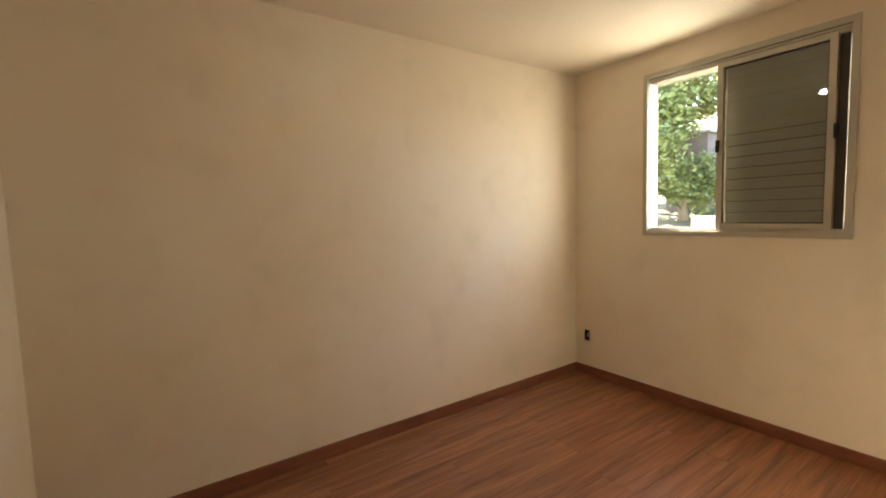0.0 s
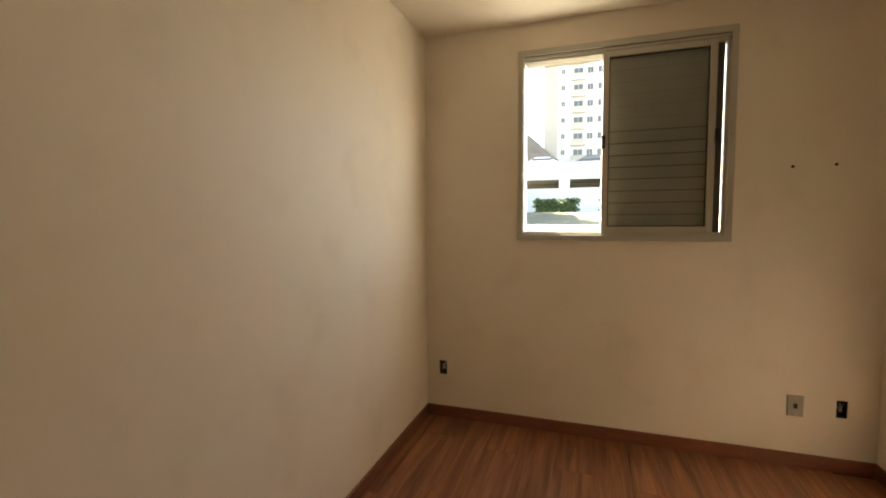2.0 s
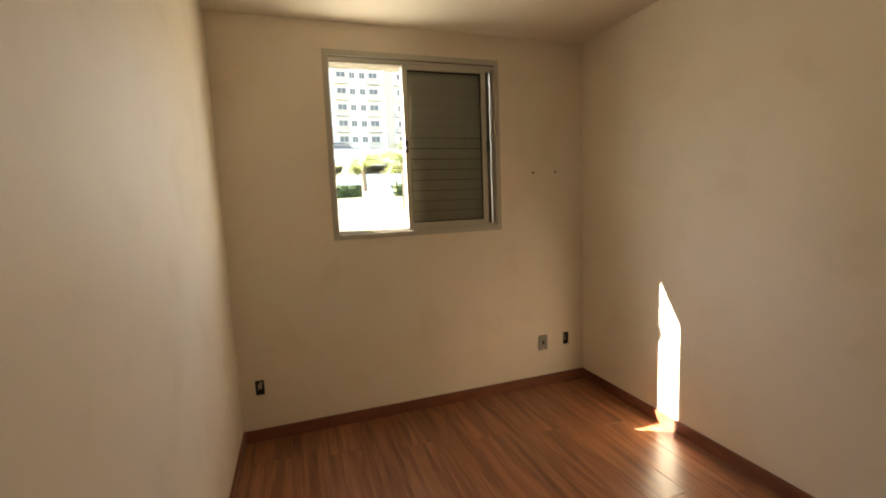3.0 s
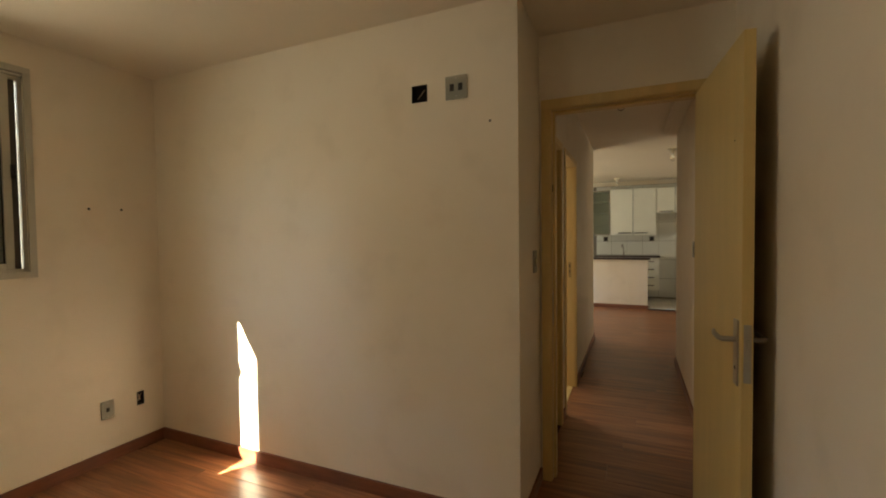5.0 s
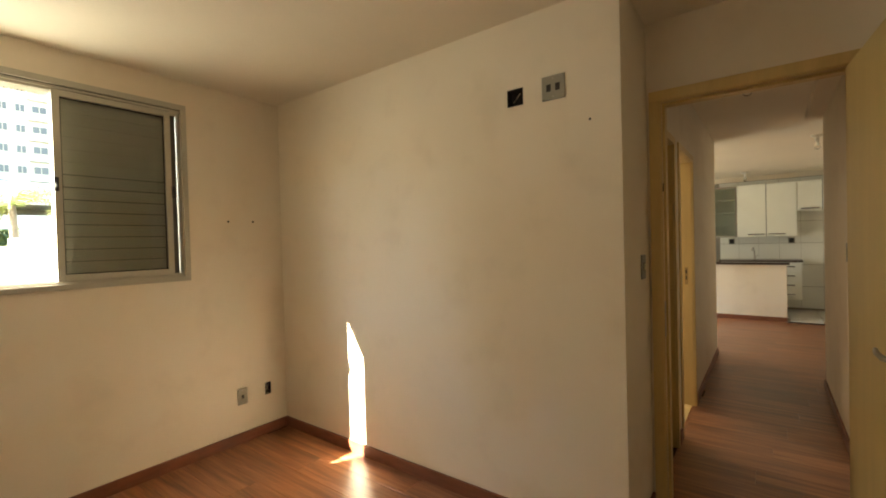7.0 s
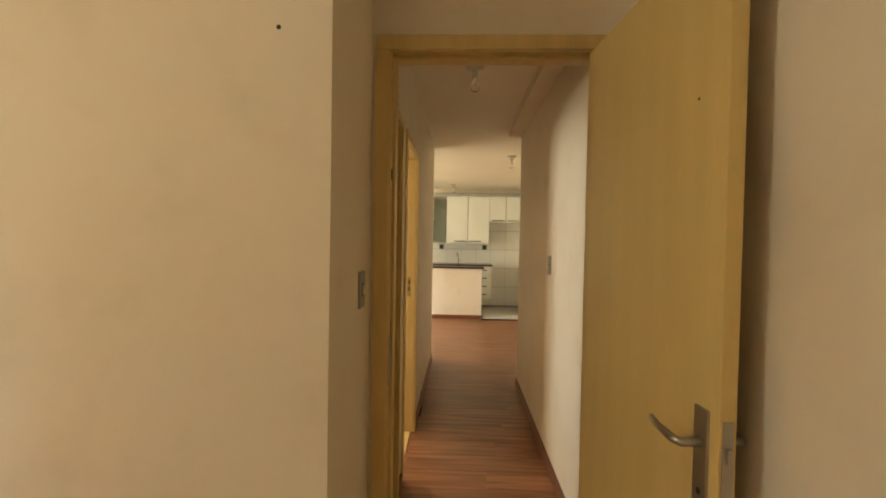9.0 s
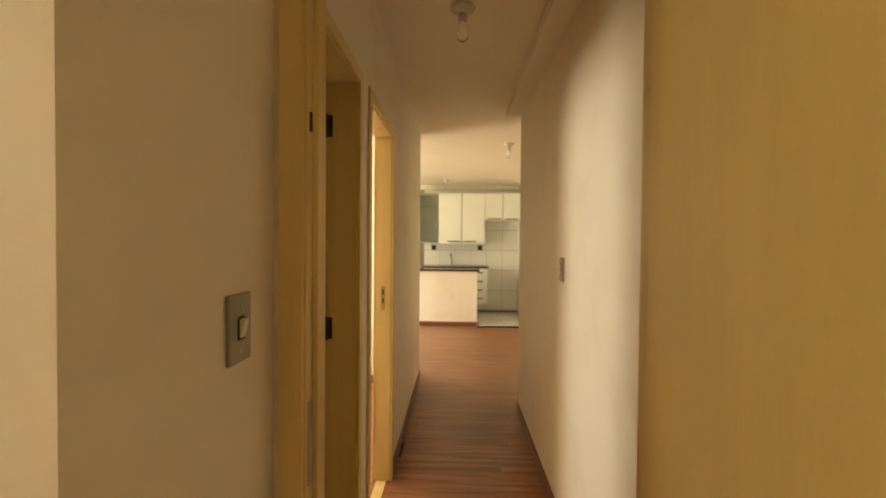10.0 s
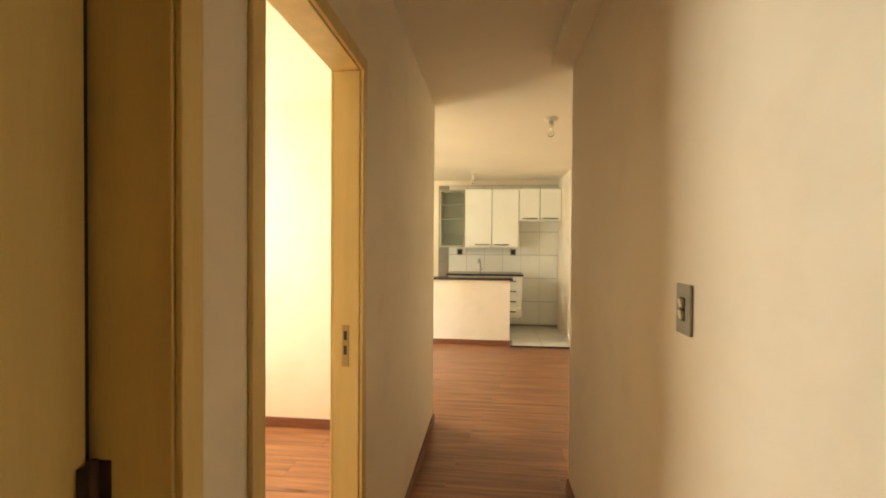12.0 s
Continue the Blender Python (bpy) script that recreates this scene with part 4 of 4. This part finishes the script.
# apartment tower
def tower():
    ob = thing("apartment_building", "tall pale apartment tower with rows of windows", "building")
    X, Y0, Y1, Z0, STOREY, N = 82.0, -34.0, 9.6, 8.6, 2.85, 13
    cols = []
    for mirror, c in ((1, 0.7), (-1, -10.4), (1, -21.5)):
        cols += [("small", c + 5.5 * mirror), ("balcony", c + 2.9), ("window", c + 0.9), ("window", c - 0.9), ("balcony", c - 2.9), ("small", c - 5.5 * mirror)]
    part("wall", box(X + 0.8, Y0, Z0 - 4, X + 14, Y1, Z0 + N * STOREY), RENDER, ob)
    part("roof", box(X + 0.4, Y0 - 0.3, Z0 + N * STOREY, X + 14.3, Y1 + 0.3, Z0 + N * STOREY + 0.9), RENDER, ob)
    for y0_, y1_ in ((7.2, 9.4), (-5.4, -4.0), (-17.0, -15.6)):
        part("pilaster", box(X + 0.55, y0_, Z0 - 4, X + 0.79, y1_, Z0 + N * STOREY), BEIGE, ob, "beige painted strip of facade")
    size = {"small": (0.55, 0.75, 1.35), "window": (0.9, 0.95, 1.1), "balcony": (1.5, 1.9, 0.2)}
    shared = {}
    for k, (w, h, s) in size.items():
        fr = bmesh.new()
        for q in ((-w / 2 - .08, s - .08, w / 2 + .08, s), (-w / 2 - .08, s + h, w / 2 + .08, s + h + .08), (-w / 2 - .08, s, -w / 2, s + h), (w / 2, s, w / 2 + .08, s + h), (-0.04, s, 0.04, s + h)):
            box_in(fr, -0.10, q[0], q[1], -0.004, q[2], q[3])
        shared[k] = (mesh_of("window", fr, BEIGE), mesh_of("pane", box(-0.06, -w / 2, s, -0.004, w / 2, s + h), PANE))
    slab = mesh_of("balcony", box(-0.78, -1.25, 0.0, -0.004, 1.25, 0.14), RENDER)
    rail = mesh_of("railing", box(-0.78, -1.25, 0.14, -0.70, 1.25, 1.05), BEIGE)
    for n_ in range(N):
        for k, y in cols:
            z = Z0 + n_ * STOREY
            o = new("window", shared[k][0])
            o.parent, o.location = ob, (X + 0.8, y, z)
            p = new("pane", shared[k][1])
            p.parent = o
            if k == "balcony":
                b = new("balcony", slab)
                b.parent, b.location = ob, (X + 0.8, y, z)
                r = new("railing", rail)
                r.parent = b
    return ob


tower()
# ---- pieces of floors and tiled walls ----
plank_mesh = {}


def plank(parent, x0, x1, y0, y1, z0, z1, name, material, chamfer=0.0012):
    """One board or tile as an object of its own; alike boards share a mesh."""
    key = (name, round(x1 - x0, 3), round(y1 - y0, 3), round(z1 - z0, 3))
    if key not in plank_mesh:
        w, d, h = x1 - x0, y1 - y0, z1 - z0
        bm = bmesh.new()
        lows = [bm.verts.new((x, y, 0)) for x, y in ((0, 0), (w, 0), (w, d), (0, d))]
        mids = [bm.verts.new((x, y, h - chamfer)) for x, y in ((0, 0), (w, 0), (w, d), (0, d))]
        c = chamfer
        tops = [bm.verts.new((x, y, h)) for x, y in ((c, c), (w - c, c), (w - c, d - c), (c, d - c))]
        for a, b in ((lows, mids), (mids, tops)):
            for k in range(4):
                bm.faces.new((a[k], a[(k + 1) % 4], b[(k + 1) % 4], b[k]))
        bm.faces.new(tops)
        plank_mesh[key] = mesh_of(name, bm, material)
    ob = new(name, plank_mesh[key])
    ob.location = (x0, y0, z0)
    ob.parent = parent
    return ob


def lay_planks(ax0, ax1, ay0, ay1, wide=0.197, length=1.36):
    rnd = random.Random(int(ay0 * 50) + 3)
    y = math.floor(ay0 / wide) * wide
    row = 0
    while y < ay1 - 0.005:
        b0, b1 = max(y, ay0), min(y + wide - 0.0006, ay1)
        row = round(y / wide)
        x = ax0 - ((row * 0.47) % 1.0) * length
        while x < ax1 - 0.01:
            a0, a1 = max(x, ax0), min(x + length - 0.0006, ax1)
            if a1 - a0 > 0.03 and b1 - b0 > 0.01:
                plank(floor, a0, a1, b0, b1, -0.006, 0.0, "plank", LAMINATE)
            x += length
        y += wide


lay_planks(WEST, EAST, SOUTH, NORTH)
lay_planks(WEST, SIDE, DOOR_N, SOUTH)
lay_planks(CORR_W, SIDE, -3.0, DOOR_N)
lay_planks(SIDE, SIDE + 0.09, -1.885, -1.255)
lay_planks(SIDE + 0.09, EAST, -3.63, -1.17)
lay_planks(-1.01, SIDE, -3.85, -3.0)
lay_planks(-1.01, EAST, -6.54, -3.85)

for i in range(9):
    for j in range(4):
        x0, y1 = -1.01 + i * 0.405, -6.47 - j * 0.36
        if x0 < 1.4 and (j or x0 < -0.3):
            plank(kfloor, x0 + 0.002, x0 + 0.402, y1 - 0.356, y1, 0.020, 0.027, "tile", FLOOR_TILE)
back_tiles = structure("kitchen_tiling", box(-1.01, BACK, 0.02, 1.0, BACK + 0.004, 2.40), GROUT, "white glazed tiles on the kitchen wall", "tiling")
tile_mesh = mesh_of("tile", box(0.0015, 0.0, 0.003, 0.3035, 0.006, 0.387, 0.001), TILE)
for i in range(6):
    for j in range(6):
        t_ = new("tile", tile_mesh)
        t_.location = (-1.01 + 0.305 * i, BACK + 0.004, 0.055 + 0.39 * j)
        t_.parent = back_tiles
